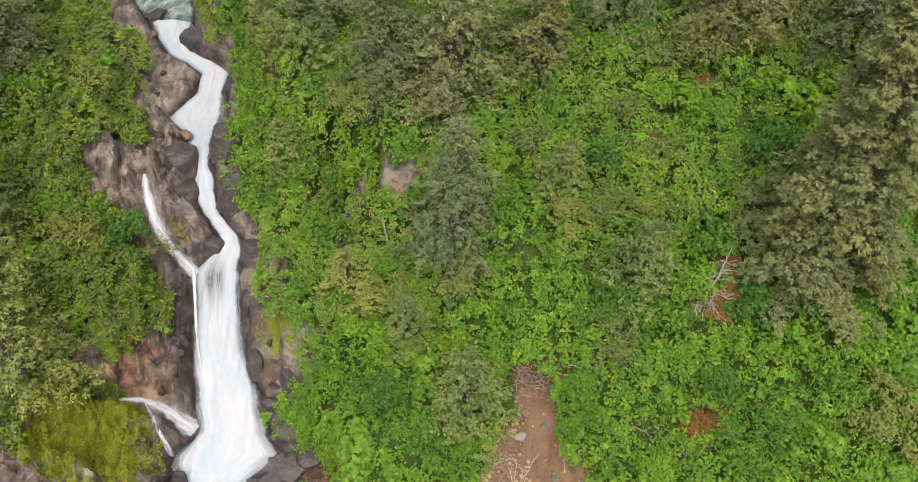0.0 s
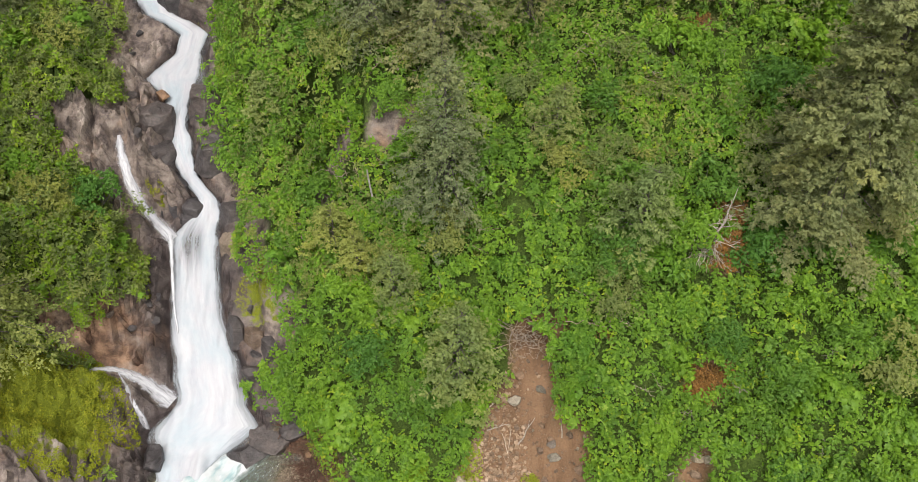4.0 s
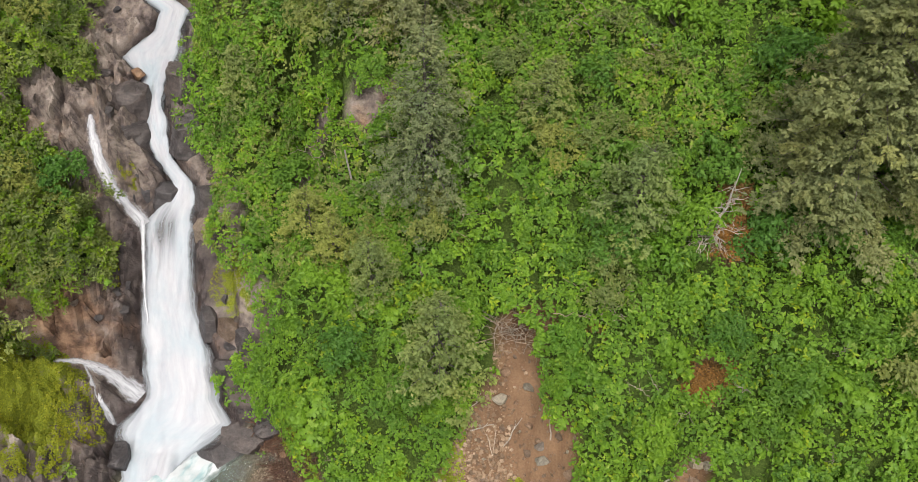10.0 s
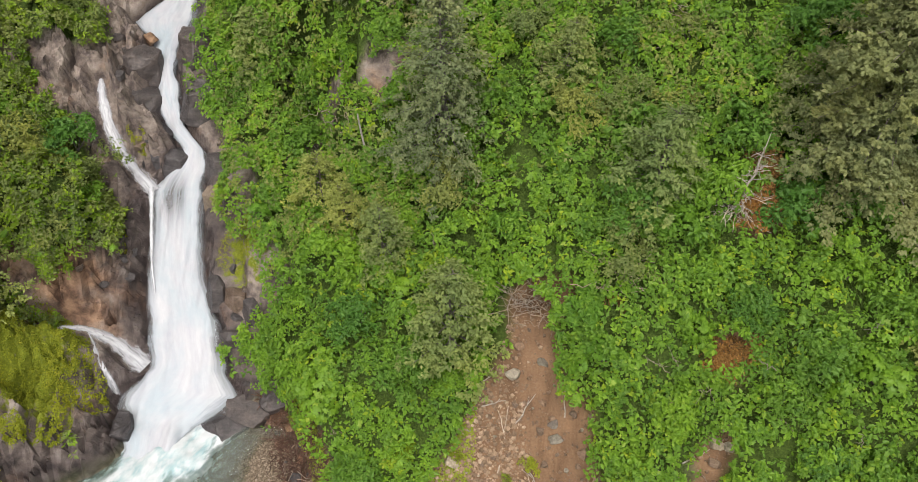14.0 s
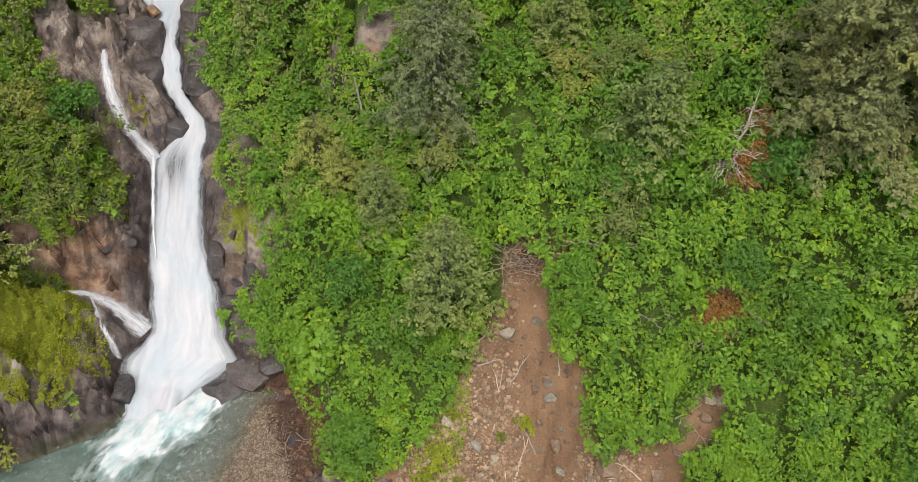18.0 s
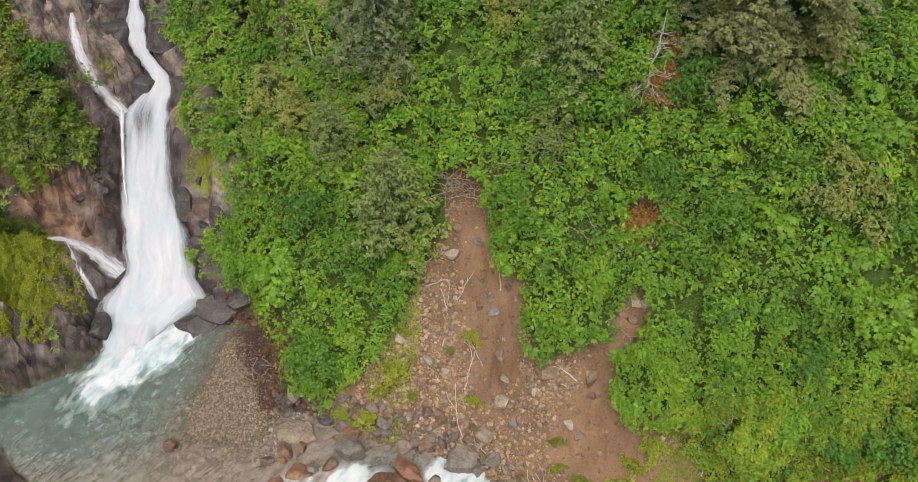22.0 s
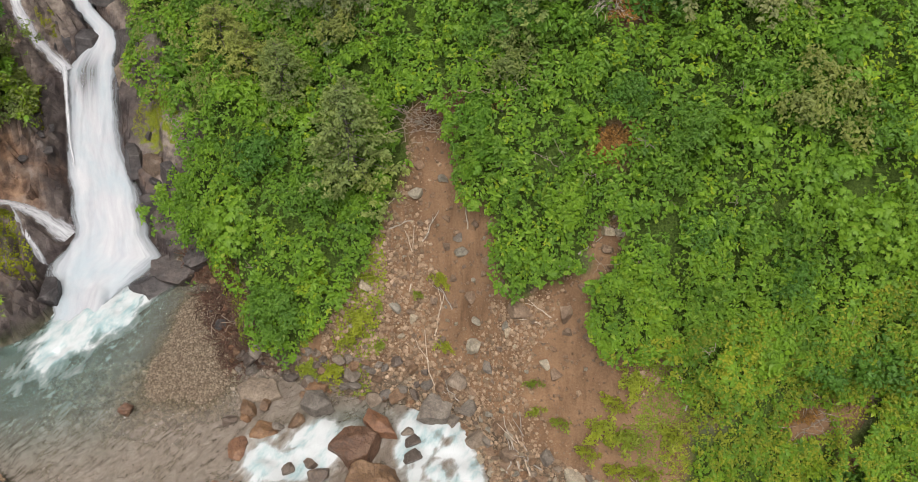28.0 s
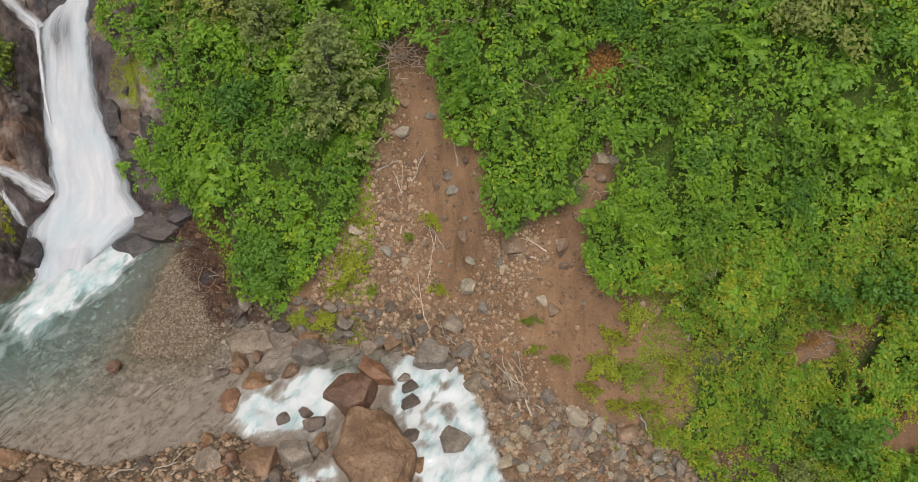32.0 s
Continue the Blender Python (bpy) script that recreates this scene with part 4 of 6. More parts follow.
def conifer_meshes(seed, height, spread, material, twigs=130, droop=0.42):
    rng = np.random.default_rng(seed)
    t = np.linspace(0, 1, 12)
    axis_pts = np.stack([0.12 * np.sin(t * 3 + seed), 0.12 * np.cos(t * 2.3 + seed) - 0.12, t * height], -1)
    trunk = tube(axis_pts, np.linspace(0.02 * height, 0.01, 12), 8)
    limbs, pos, aim, up_, size, tone = [], [], [], [], [], []
    n = int(height * (26 if height > 10 else 19))
    for k in range(n):
        h = 0.05 + 0.95 * (k + rng.uniform(0, 1)) / n
        root = np.array([np.interp(h, t, axis_pts[:, j]) for j in range(3)])
        a = k * 2.399 + rng.normal() * 0.35
        length = (spread * (1 - h) ** (0.72 if height > 10 else 0.62) + 0.12) * rng.uniform(0.45, 1.12)
        out = np.array([np.cos(a), np.sin(a), 0])
        s = np.linspace(0, 1, 6)
        lift = (0.4 * h - 0.05) * length * s - (droop * (1 - h) + 0.05) * length * s ** 1.8 + 0.12 * length * s ** 4
        pts = root + out * (length * s)[:, None] + np.array([0, 0, 1.0]) * lift[:, None]
        limbs.append(tube(pts, np.linspace(0.012 + 0.01 * length, 0.004, 6), 4))
        side = np.array([-out[1], out[0], 0])
        # side boughs, and sprays of needles along each
        nb = max(3, int(length * 5))
        for ub in rng.uniform(0.25, 1.0, nb):
            p0 = np.array([np.interp(ub, s, pts[:, j]) for j in range(3)])
            sgn = rng.choice((-1, 1))
            d = out * 0.8 + side * sgn * rng.uniform(0.2, 1.1) + np.array([0, 0, rng.uniform(-0.35, 0.1)])
            d /= np.linalg.norm(d)
            lb = (0.25 + 0.33 * length * (1.15 - ub)) * rng.uniform(0.7, 1.2)
            m = max(8, int(twigs * lb * 0.62))
            # needles gather in soft tufts along the bough
            knots = np.linspace(0.12, 1.0, max(2, int(lb * 6)))
            w = knots[rng.integers(0, len(knots), m)]
            p = p0 + d * (lb * w)[:, None] + np.array([0, 0, -0.3 * lb]) * (w ** 2)[:, None] + rng.normal(size=(m, 3)) * np.array([0.055, 0.055, 0.03])
            q = np.cross(d, (0, 0, 1.0))
            dd = d + q * (rng.choice((-1, 1), m) * rng.uniform(0.2, 1.5, m))[:, None] + np.array([0, 0, -0.25]) + rng.normal(size=(m, 3)) * 0.35
            pos.append(p)
            aim.append(dd)
            up_.append(np.array([0, 0, 0.9]) + out * 0.35 + rng.normal(size=(m, 3)) * 0.6)
            size.append(rng.uniform(0.075, 0.155, m) * (1.1 if height > 10 else 1.0))
            tone.append(np.full(m, rng.normal() * 0.22 + 0.3 * (ub - 0.6)))
    pos, aim, up_, size, tone = (np.concatenate(q) for q in (pos, aim, up_, size, tone))
    up_ /= np.linalg.norm(up_, axis=1, keepdims=True)
    aim -= up_ * (aim * up_).sum(1, keepdims=True)
    aim /= np.linalg.norm(aim, axis=1, keepdims=True)
    leaf_v, leaf_f = leaves_along((TWIG_V * np.array([1.6, 1, 1]), TWIG_F), pos, up_, aim, size)
    lv, lf = joined(limbs)
    shade = np.r_[np.repeat(tone, len(TWIG_V)), np.zeros(len(lv))]
    crown = mesh_from("crown", np.concatenate([leaf_v, lv]), np.concatenate([leaf_f, lf + len(leaf_v)]), material, tone=shade)
    crown.materials.append(BARK)
    crown.polygons.foreach_set("material_index", np.r_[np.zeros(len(leaf_f), np.int32), np.ones(len(lf), np.int32)])
    return [mesh_from("trunk", *trunk, BARK, True), crown]


def plant(name, meshes, label, category, group=""):
    ob = new(name)
    for me in meshes:
        part_of(me.name.split(".")[0], me, ob)
    return tagged(ob, label, category, group)


def put(x, y, z, turn=0.0, scale=1.0, lean=(0, 0)):
    return Matrix.LocRotScale((x, y, z), Euler((lean[0], lean[1], turn)), (scale, scale, scale))


def height_at(x, y):
    return float(ground(np.array([x]), np.array([y]))[0])


class Sown:
    """Sets the first of a kind in its place, and copies of it in the others."""

    def __init__(self, ob):
        self.ob, self.first = ob, True

    def at(self, m):
        if self.first:
            self.first = False
            self.ob.matrix_basis = m
            return self.ob
        made = copy_thing(self.ob, m)
        made.matrix_basis = m
        return made


CONIFERS = "conifers on the hillside"
spruce_big = Sown(plant("spruce", conifer_meshes(1, 13.0, 2.85, NEEDLE, 175), "tall olive-green spruce with heavy drooping boughs", "tree", CONIFERS))
spruce_grey = Sown(plant("spruce", conifer_meshes(2, 7.5, 2.5, NEEDLE_GREY, 95), "grey-green spruce half hidden in the shrubs", "tree", CONIFERS))
spruce_thin = Sown(plant("spruce", conifer_meshes(4, 9.0, 2.2, NEEDLE, 75), "slender olive-green spruce above leafy shrubs", "tree", CONIFERS))
spruce_young = Sown(plant("spruce", conifer_meshes(3, 3.0, 1.35, NEEDLE_FRESH, 150, 0.2), "small young spruce among leafy shrubs", "tree", CONIFERS))
spruce_fresh = Sown(plant("spruce", conifer_meshes(5, 8.0, 2.1, NEEDLE_FRESH, 80, 0.3), "light green young spruce beside the falls", "tree", CONIFERS))
for kind, spots in (
        (spruce_fresh, [(-20.8, -1.8, 1.2), (-23.2, 3.2, 0.9), (-24.0, -1.0, 0.8), (-11.9, 11.0, 0.6)]),
        (spruce_big, [(8.75, -0.3, 1.06)]),
        (spruce_grey, [(-4.0, 2.9, 0.95), (-4.4, 7.5, 1.0), (-10.0, 11.5, 0.9), (2.4, 9.6, 0.9), (7.2, 8.2, 0.9), (-25.5, 15, 1.0)]),
        (spruce_thin, [(-7.0, 8.4, 0.9), (-1.0, 8.2, 0.85), (-8.6, 13.5, 1.0), (5.8, 7.4, 0.8), (-24.0, 12.0, 0.9), (1.0, 12.0, 0.9),
                       (-25.5, 8.0, 1.2), (2.5, 14.5, 1.2), (11.0, 6.5, 1.2), (-12.6, 12.5, 0.6)]),
        (spruce_young, [(-3.4, -2.7, 1.3), (-11.4, 8.2, 1.3), (-10.5, 9.9, 1.2), (3.0, -0.4, 1.2), (-6.0, 0.2, 0.9), (-7.6, 1.2, 0.8), (-8.4, 2.4, 0.9), (0.2, 3.6, 0.9)])):
    for k, (x, y, s) in enumerate(spots):
        kind.at(put(x, y, height_at(x, y) - 0.1, k * 1.7, s))

# leafy shrubs one by one
rng = np.random.default_rng(5)
SHRUBS = "shrubs covering the hillside"
KINDS = [Sown(plant("shrub", shrub_meshes(seed, n, r, h, leaf, tpl, mat), label, "shrub", SHRUBS)) for seed, n, r, h, leaf, tpl, mat, label in (
    (11, 175, 0.95, 1.0, 0.15, SMALL, LEAF_BRIGHT, "bright green broad-leaved shrub on the steep slope"),
    (12, 210, 1.1, 1.2, 0.14, SMALL, LEAF_DEEP, "deep green bushy alder shrub on the steep slope"),
    (13, 75, 0.9, 0.8, 0.17, LOBED, LEAF_BRIGHT, "large lobed-leaf shrub spreading over the slope"),
    (14, 150, 0.8, 0.7, 0.12, SMALL, LEAF_LIME, "yellow-green low shrub on the steep slope"),
    (15, 340, 1.25, 1.1, 0.1, SMALL, LEAF_PALE, "pale green fine-leaved willow shrub on the slope"))]
spots = []
tries = rng.uniform((-26, -15.5), (17, 15), (9000, 2))
ok = ~bare(tries[:, 0], tries[:, 1], 0.25)
for dx, dy in ((0.75, 0), (-0.75, 0), (0, 0.6), (0, -0.6)):
    ok &= ~inside(tries[:, 0] + dx, tries[:, 1] + dy, SCAR)
    ok &= ~bare(tries[:, 0] + dx, tries[:, 1] + dy) | (tries[:, 0] > -9.5) | (tries[:, 1] < -2.0)
for x, y in tries[ok]:
    if len(spots) < 290 and not (weedy(x, y) and x < 10) and all((x - a) ** 2 + (y - b) ** 2 > 1.3 ** 2 for a, b in spots):
        spots.append((x, y))
for x, y in spots:
    sunny = x > 5.5 and y < -9.5
    kind = int(rng.choice(5, p=(0.28, 0.14, 0.14, 0.34, 0.1) if sunny else (0.3, 0.2, 0.17, 0.06, 0.27) if y > 1 else (0.38, 0.27, 0.2, 0.09, 0.06)))
    if x < -16.5:
        kind = int(rng.choice(5, p=(0.2, 0.08, 0.14, 0.12, 0.46)))
    s = rng.uniform(0.7, 1.3)
    KINDS[kind].at(put(x, y, height_at(x, y) - 0.08, rng.uniform(0, 6.28), s, (rng.normal() * 0.1 + 0.3, rng.normal() * 0.1)))


# the low leafy cover between them
def tufts(x, y, scale, seed):
    """How far from the middle of its plant a place lies, and a number of that plant's own."""
    x, y = np.asarray(x, float) * scale, np.asarray(y, float) * scale
    best, own = np.full(x.shape, 9.0), np.zeros(x.shape)

    def h(a, b, k):
        v = np.sin(a * 127.1 + b * 311.7 + (seed + k) * 74.7) * 43758.5453
        return v - np.floor(v)

    for i in (-1, 0, 1):
        for j in (-1, 0, 1):
            cx, cy = np.floor(x) + i, np.floor(y) + j
            d = np.hypot(x - cx - 0.15 - 0.7 * h(cx, cy, 1), y - cy - 0.15 - 0.7 * h(cx, cy, 2))
            own = np.where(d < best, h(cx, cy, 3), own)
            best = np.minimum(d, best)
    return best, own


def thickness(x, y):
    """How thick the leafy cover lies: mounds of plants, each with smaller heads of its own."""
    d1, r1 = tufts(x + 0.25 * fbm(x, y, 1.1, 2, 53), y, 0.72, 5)
    d2, r2 = tufts(x, y + 0.12 * fbm(x, y, 2.3, 2, 54), 1.75, 6)
    mound = np.sqrt(np.clip(1 - (d1 / 0.82) ** 2, 0, 1)) * (0.35 + 0.65 * r1)
    head = np.sqrt(np.clip(1 - (d2 / 0.8) ** 2, 0, 1)) * (0.5 + 0.5 * r2)
    tall = 0.8 * step(-8.4, -10.0, x) * step(2.2, 4.0, y) * step(-15, -12.6, x)
    return (0.08 + 0.8 * mound + 0.38 * head + tall + 0.15 * fbm(x, y, 0.4, 2, 51)) * np.where(weedy(x, y), 0.5, 1.0)


def canopy(x, y):
    return ground(x, y) + thickness(x, y)


def cover(seed, shoots, box, leaf, tpl, mat, label, per=6, patch=0.0, name="undergrowth", where=None):
    g = np.random.default_rng(seed)
    p = g.uniform(box[:2], box[2:], (shoots, 2))
    keep = ~bare(p[:, 0], p[:, 1]) if where is None else where(p[:, 0], p[:, 1])
    if mat in (LEAF_BRIGHT, LEAF_DEEP):
        keep &= ~weedy(p[:, 0], p[:, 1]) | (g.uniform(size=len(p)) < 0.25)
    if patch:
        keep &= fbm(p[:, 0], p[:, 1], 0.45, 3, seed) + 0.35 * g.normal(size=len(p)) > patch
    p = p[keep]
    p = p[g.uniform(size=len(p)) < np.clip(0.36 / normal_at(p[:, 0], p[:, 1], 0.2)[:, 2], 0, 1)]
    lift = 1.0 if where is None else 0.0
    if lift:
        # fewer leaves in the dips between plants
        d1, d2 = tufts(p[:, 0], p[:, 1], 0.72, 5)[0], tufts(p[:, 0], p[:, 1], 1.75, 6)[0]
        p = p[g.uniform(size=len(p)) < np.clip(1.72 - 1.0 * d1 - 1.0 * d2, 0.26, 1)]
    x, y = p.T
    n = normal_at(x, y, 0.12, canopy if lift else ground)
    nb = normal_at(x, y, 0.5)
    thick = thickness(x, y) if lift else 0.03 + 0 * x
    pos = np.stack([x, y, ground(x, y)], -1) + nb * thick[:, None] - n * (g.uniform(0, 1, len(x)) ** 2 * 0.22 * lift)[:, None]
    nrm = n * 0.85 + np.array([0, 0, 0.35]) + g.normal(size=(len(x), 3)) * 0.22
    v, f = leaves_along(tpl, *whorls(g, pos, nrm, leaf, per))
    tone = 0.85 * (tufts(x, y, 0.72, 5)[1] - 0.5) + 0.8 * (tufts(x, y, 1.75, 6)[1] - 0.5) + 0.24 * g.normal(size=len(x))
    return tagged(new(name, mesh_from(name, v, f, mat, tone=np.repeat(tone, per * len(tpl[0])))), label, name, kind="stuff")


BOX = (-27, -17, 17, 20)
cover(61, 104000, (-15.5, -17, 17, 20), 0.148, SMALL, LEAF_BRIGHT, "dense bright green leafy undergrowth on the slope", 6, -0.55)
cover(62, 84000, (-15.5, -17, 17, 20), 0.138, SMALL, LEAF_DEEP, "dense deep green leafy undergrowth on the slope", 6, -0.4)
cover(63, 8000, BOX, 0.17, LOBED, LEAF_BRIGHT, "large lobed leaves between the shrubs", 5, 0.0)
cover(64, 34000, BOX, 0.13, SMALL, LEAF_LIME, "yellow-green leafy undergrowth in sunny patches", 6, 0.22)
cover(67, 20000, (4.2, -15.5, 17, -7.5), 0.11, SMALL, LEAF_LIME, "yellow-green leafy plants low on the slope", 6, -0.2)
cover(71, 20000, (4.6, -15.5, 14, -9.0), 0.1, SMALL, LEAF_WEED, "olive-yellow weeds low on the slope", 5, -0.1)
cover(70, 85000, (-27, -5, -15.5, 20), 0.135, SMALL, LEAF_PALE, "pale green leafy undergrowth beside the falls", 6, -0.55)
cover(73, 46000, (-27, -5, -15.5, 20), 0.14, SMALL, LEAF_LIME, "yellow-green leafy undergrowth beside the falls", 6, -0.25)
cover(74, 42000, (-13, 1, 12, 20), 0.125, SMALL, LEAF_PALE, "pale olive-green undergrowth high on the slope", 6, -0.05)
cover(65, 60000, (-23.5, -6.6, -15.8, 0), 0.085, SMALL, MOSS, "lime-green moss cushions on wet rock", 5, -0.1, "moss",
      lambda x, y: (((x - MOUND[0]) / 2.8) ** 2 + ((y - MOUND[1]) / 2.4) ** 2 < 1 + 0.7 * fbm(x, y, 0.9, 3, 5)) & (fbm(x, y, 1.2, 3, 15) > -0.35 - 0.16 * (y + 4.2)) & (tufts(x, y, 0.9, 9)[0] < 0.66))
cover(75, 16000, (-19.5, 2.0, -16.0, 6.2), 0.06, SMALL, MOSS, "yellow-green moss and grass on the rock beside the falls", 5, -0.1, "moss",
      lambda x, y: (x < np.interp(y, STREAM_Y, STREAM_L) - 0.7) & bare(x, y) & (fbm(x, y, 0.9, 3, 18) > 0.05) & (along(x, y, SIDE_FALL)[0] > 0.5))
EDGE_WEEDS = "yellow-green weeds thinning out over bare soil"
cover(68, 70000, (-10.5, -9.0, -2.6, -2.4), 0.085, SMALL, LEAF_WEED, EDGE_WEEDS, 5, -0.1, "weeds",
      lambda x, y: ~inside(x, y, SCAR) & bare(x, y) & ~bare(x + 0.5, y + 0.8) & (x > -10) & (y > np.interp(x, TOE_X, TOE_Y) + 0.7) | inside(x, y, SCAR) & (x < -2.7 + 0.25 * (y + 6)) & (fbm(x, y, 1.0, 2, 17) > -0.1))
cover(72, 20000, (6.0, -15.5, 16, -10.8), 0.085, SMALL, LEAF_WEED, EDGE_WEEDS, 5, 0.0, "weeds", thin_spots)
cover(69, 26000, (2.6, -13.5, 7.6, -8.0), 0.07, SMALL, LEAF_WEED, EDGE_WEEDS, 5, 0.05, "weeds",
      lambda x, y: inside(x, y, SCAR) & (fbm(x, y, 0.9, 3, 19) + 0.3 * (x - 5.4) > 0.05))
cover(66, 8000, (-13, -0.5, -10.5, 4), 0.05, SMALL, MOSS, "lime-green moss on wet rock beside the falls", 5, -0.1, "moss",
      lambda x, y: ((x + 11.95) / 0.7) ** 2 + ((y - 2.3) / 1.1) ** 2 < 1 + 0.9 * fbm(x, y, 1.5, 3, 6))

# rust-brown dead bushes in the bare spots
for x, y, s in ((5.15, -4.7, 1.05), (4.9, -4.8, 0.75), (5.55, -4.65, 0.75), (5.6, -1.4, 0.85), (5.95, -1.25, 0.9), (5.75, -0.8, 0.9), (6.05, -0.6, 0.8), (5.85, -0.15, 0.8), (10.5, -11.3, 0.8), (5.2, 6.2, 0.6), (1.65, -2.9, 0.55)):
    m = shrub_meshes(int(31 + 7 * x), 430, 0.8, 0.5, 0.052, SMALL, LEAF_RUST)
    plant("dead_bush", m, "withered rust-brown bush on a bare patch", "bush", "withered bushes").matrix_basis = put(x, y, height_at(x, y) + (0.2 if y > -2 else -0.05), x, s, (0.4, 0))


# ---- dead wood ----
def crooked(rng, a, b, r0, r1, bend=0.06, n=7):
    t = np.linspace(0, 1, n)[:, None]
    a, b = np.array(a, float), np.array(b, float)
    p = a + (b - a) * t + rng.normal(size=(n, 3)) * bend * np.linalg.norm(b - a) * np.sin(t * np.pi)
    return tube(p, np.linspace(r0, r1, n), 6)


rng = np.random.default_rng(8)
snag = tagged(new("dead_tree"), "bleached dead tree with bare spreading branches", "dead tree")
snag.matrix_basis = put(5.1, -1.3, height_at(5.1, -1.3) + 0.4, 0, 1.0)
part_of("trunk", mesh_from("trunk", *crooked(rng, (0, 0, -0.2), (0.3, 0.25, 2.9), 0.05, 0.01, 0.02), DEADWOOD), snag)
for k in range(46):
    h = 0.1 + 2.2 * (k / 46) ** 2.4
    a = rng.uniform(2.4, 6.9) if k < 32 else rng.uniform(0, 6.28)
    l = rng.uniform(0.5, 1.15) * (1 - 0.4 * h)
    p = np.array([0.1 * h, 0.085 * h, h])
    e = p + np.array([np.cos(a) * l, np.sin(a) * l, rng.uniform(-0.5, 0.25) * l])
    limb = part_of("branch", mesh_from("branch", *crooked(rng, p, e, 0.015, 0.006, 0.05), DEADWOOD), snag)
    for _ in range(3):
        q = p + (e - p) * rng.uniform(0.4, 0.9)
        part_of("twig", mesh_from("twig", *crooked(rng, q, q + rng.normal(size=3) * 0.16 + (e - p) * 0.25, 0.011, 0.005, 0.05, 4), DEADWOOD), limb)
pole = tagged(new("dead_tree", mesh_from("dead_tree", *crooked(rng, (0, 0, 0), (-0.25, 0.15, 2.6), 0.05, 0.03, 0.012), DEADWOOD, True)), "thin pale dead tree trunk standing among shrubs", "dead tree")
pole.matrix_basis = put(-6.75, 3.2, height_at(-6.75, 3.2) - 0.05)


def stick(x, y, length, turn, r=0.03):
    """A fallen branch that lies on the ground."""
    dx, dy = math.cos(turn) * length / 2, math.sin(turn) * length / 2
    za, zb = height_at(x - dx, y - dy), height_at(x + dx, y + dy)
    zc = max(height_at(x, y), (za + zb) / 2) + r
    slope = (zb - za) / 2
    v, f = crooked(rng, (-dx, -dy, -slope), (dx, dy, slope), r, r * 0.4, 0.03)
    fork = crooked(rng, (dx * 0.2, dy * 0.2, slope * 0.2), (dx * 0.8 - dy * 0.4, dy * 0.8 + dx * 0.4, slope * 0.8 + 0.06), r * 0.6, r * 0.3, 0.04, 4)
    ob = new("dead_branch", mesh_from("dead_branch", *joined([(v, f), fork]), DEADWOOD))
    ob.matrix_basis = put(x, y, zc)
    return tagged(ob, "bleached fallen branch lying on the ground", "branch", "fallen branches")


for x, y, l, a in ((-1.65, -5.3, 1.6, 1.4), (-0.75, -6.6, 1.3, 1.2), (-0.6, -6.3, 0.9, 2.2), (2.5, -7.8, 1.0, 2.5), (2.2, -8.0, 0.8, 2.7), (-0.95, -4.6, 0.9, 0.8),
                   (-1.2, -8.0, 1.8, 1.7), (-0.5, -8.9, 1.2, 1.9), (-0.3, -8.8, 1.0, 2.2), (1.5, -10.5, 1.5, 1.9), (1.75, -10.7, 1.5, 2.0), (1.9, -10.6, 1.4, 1.75),
                   (1.6, -10.9, 1.2, 2.2), (1.4, -10.8, 1.0, 1.3), (2.0, -11.0, 1.1, 2.5), (-10.2, -12.5, 2.2, 0.6), (-9.4, -12.9, 1.6, 0.4), (-9.0, -13.0, 1.2, 0.9),
                   (-8.8, -12.6, 0.9, -0.3), (4.2, -6.7, 0.8, 0.3), (3.4, -7.0, 0.9, 2.8), (-2.3, -3.8, 0.9, 0.4), (-2.0, -4.4, 0.8, 0.1), (0.3, -4.6, 0.8, 1.6),
                   (5.6, -12.2, 0.9, 2.0), (7.2, -10.4, 0.7, 1.1), (-0.9, -9.6, 1.1, 1.2)):
    stick(x, y, l, a)
for cx, cy, n, w in ((-0.8, -2.3, 56, 1.05), (1.7, -2.6, 16, 0.7), (-8.3, -6.0, 14, 0.7), (-7.6, 4.2, 18, 0.9), (-5.6, 6.6, 16, 0.9), (1.5, 5.5, 12, 0.7), (-9.8, 4.0, 14, 0.8), (3.2, 3.9, 12, 0.7), (10.9, -11.4, 18, 0.6)):
    pile = tagged(new("brush_pile"), "tangle of dead grey-brown twigs on the slope", "brush pile", "brush piles")
    pile.matrix_basis = put(cx, cy, height_at(cx, cy) + (0.4 if n > 50 else 0.85 if cy > -5 else 0.25))
    for k in range(n):
        p = rng.normal(size=3) * np.array([w * 0.55, 0.3, 0.12])
        p[2] += p[1] * 0.9
        d = rng.normal(size=3) * np.array([0.7, 0.45, 0.3])
        part_of("twig", mesh_from("twig", *crooked(rng, p - d * 0.6, p + d * 0.6, 0.016, 0.006, 0.09), DRY_TWIG), pile)

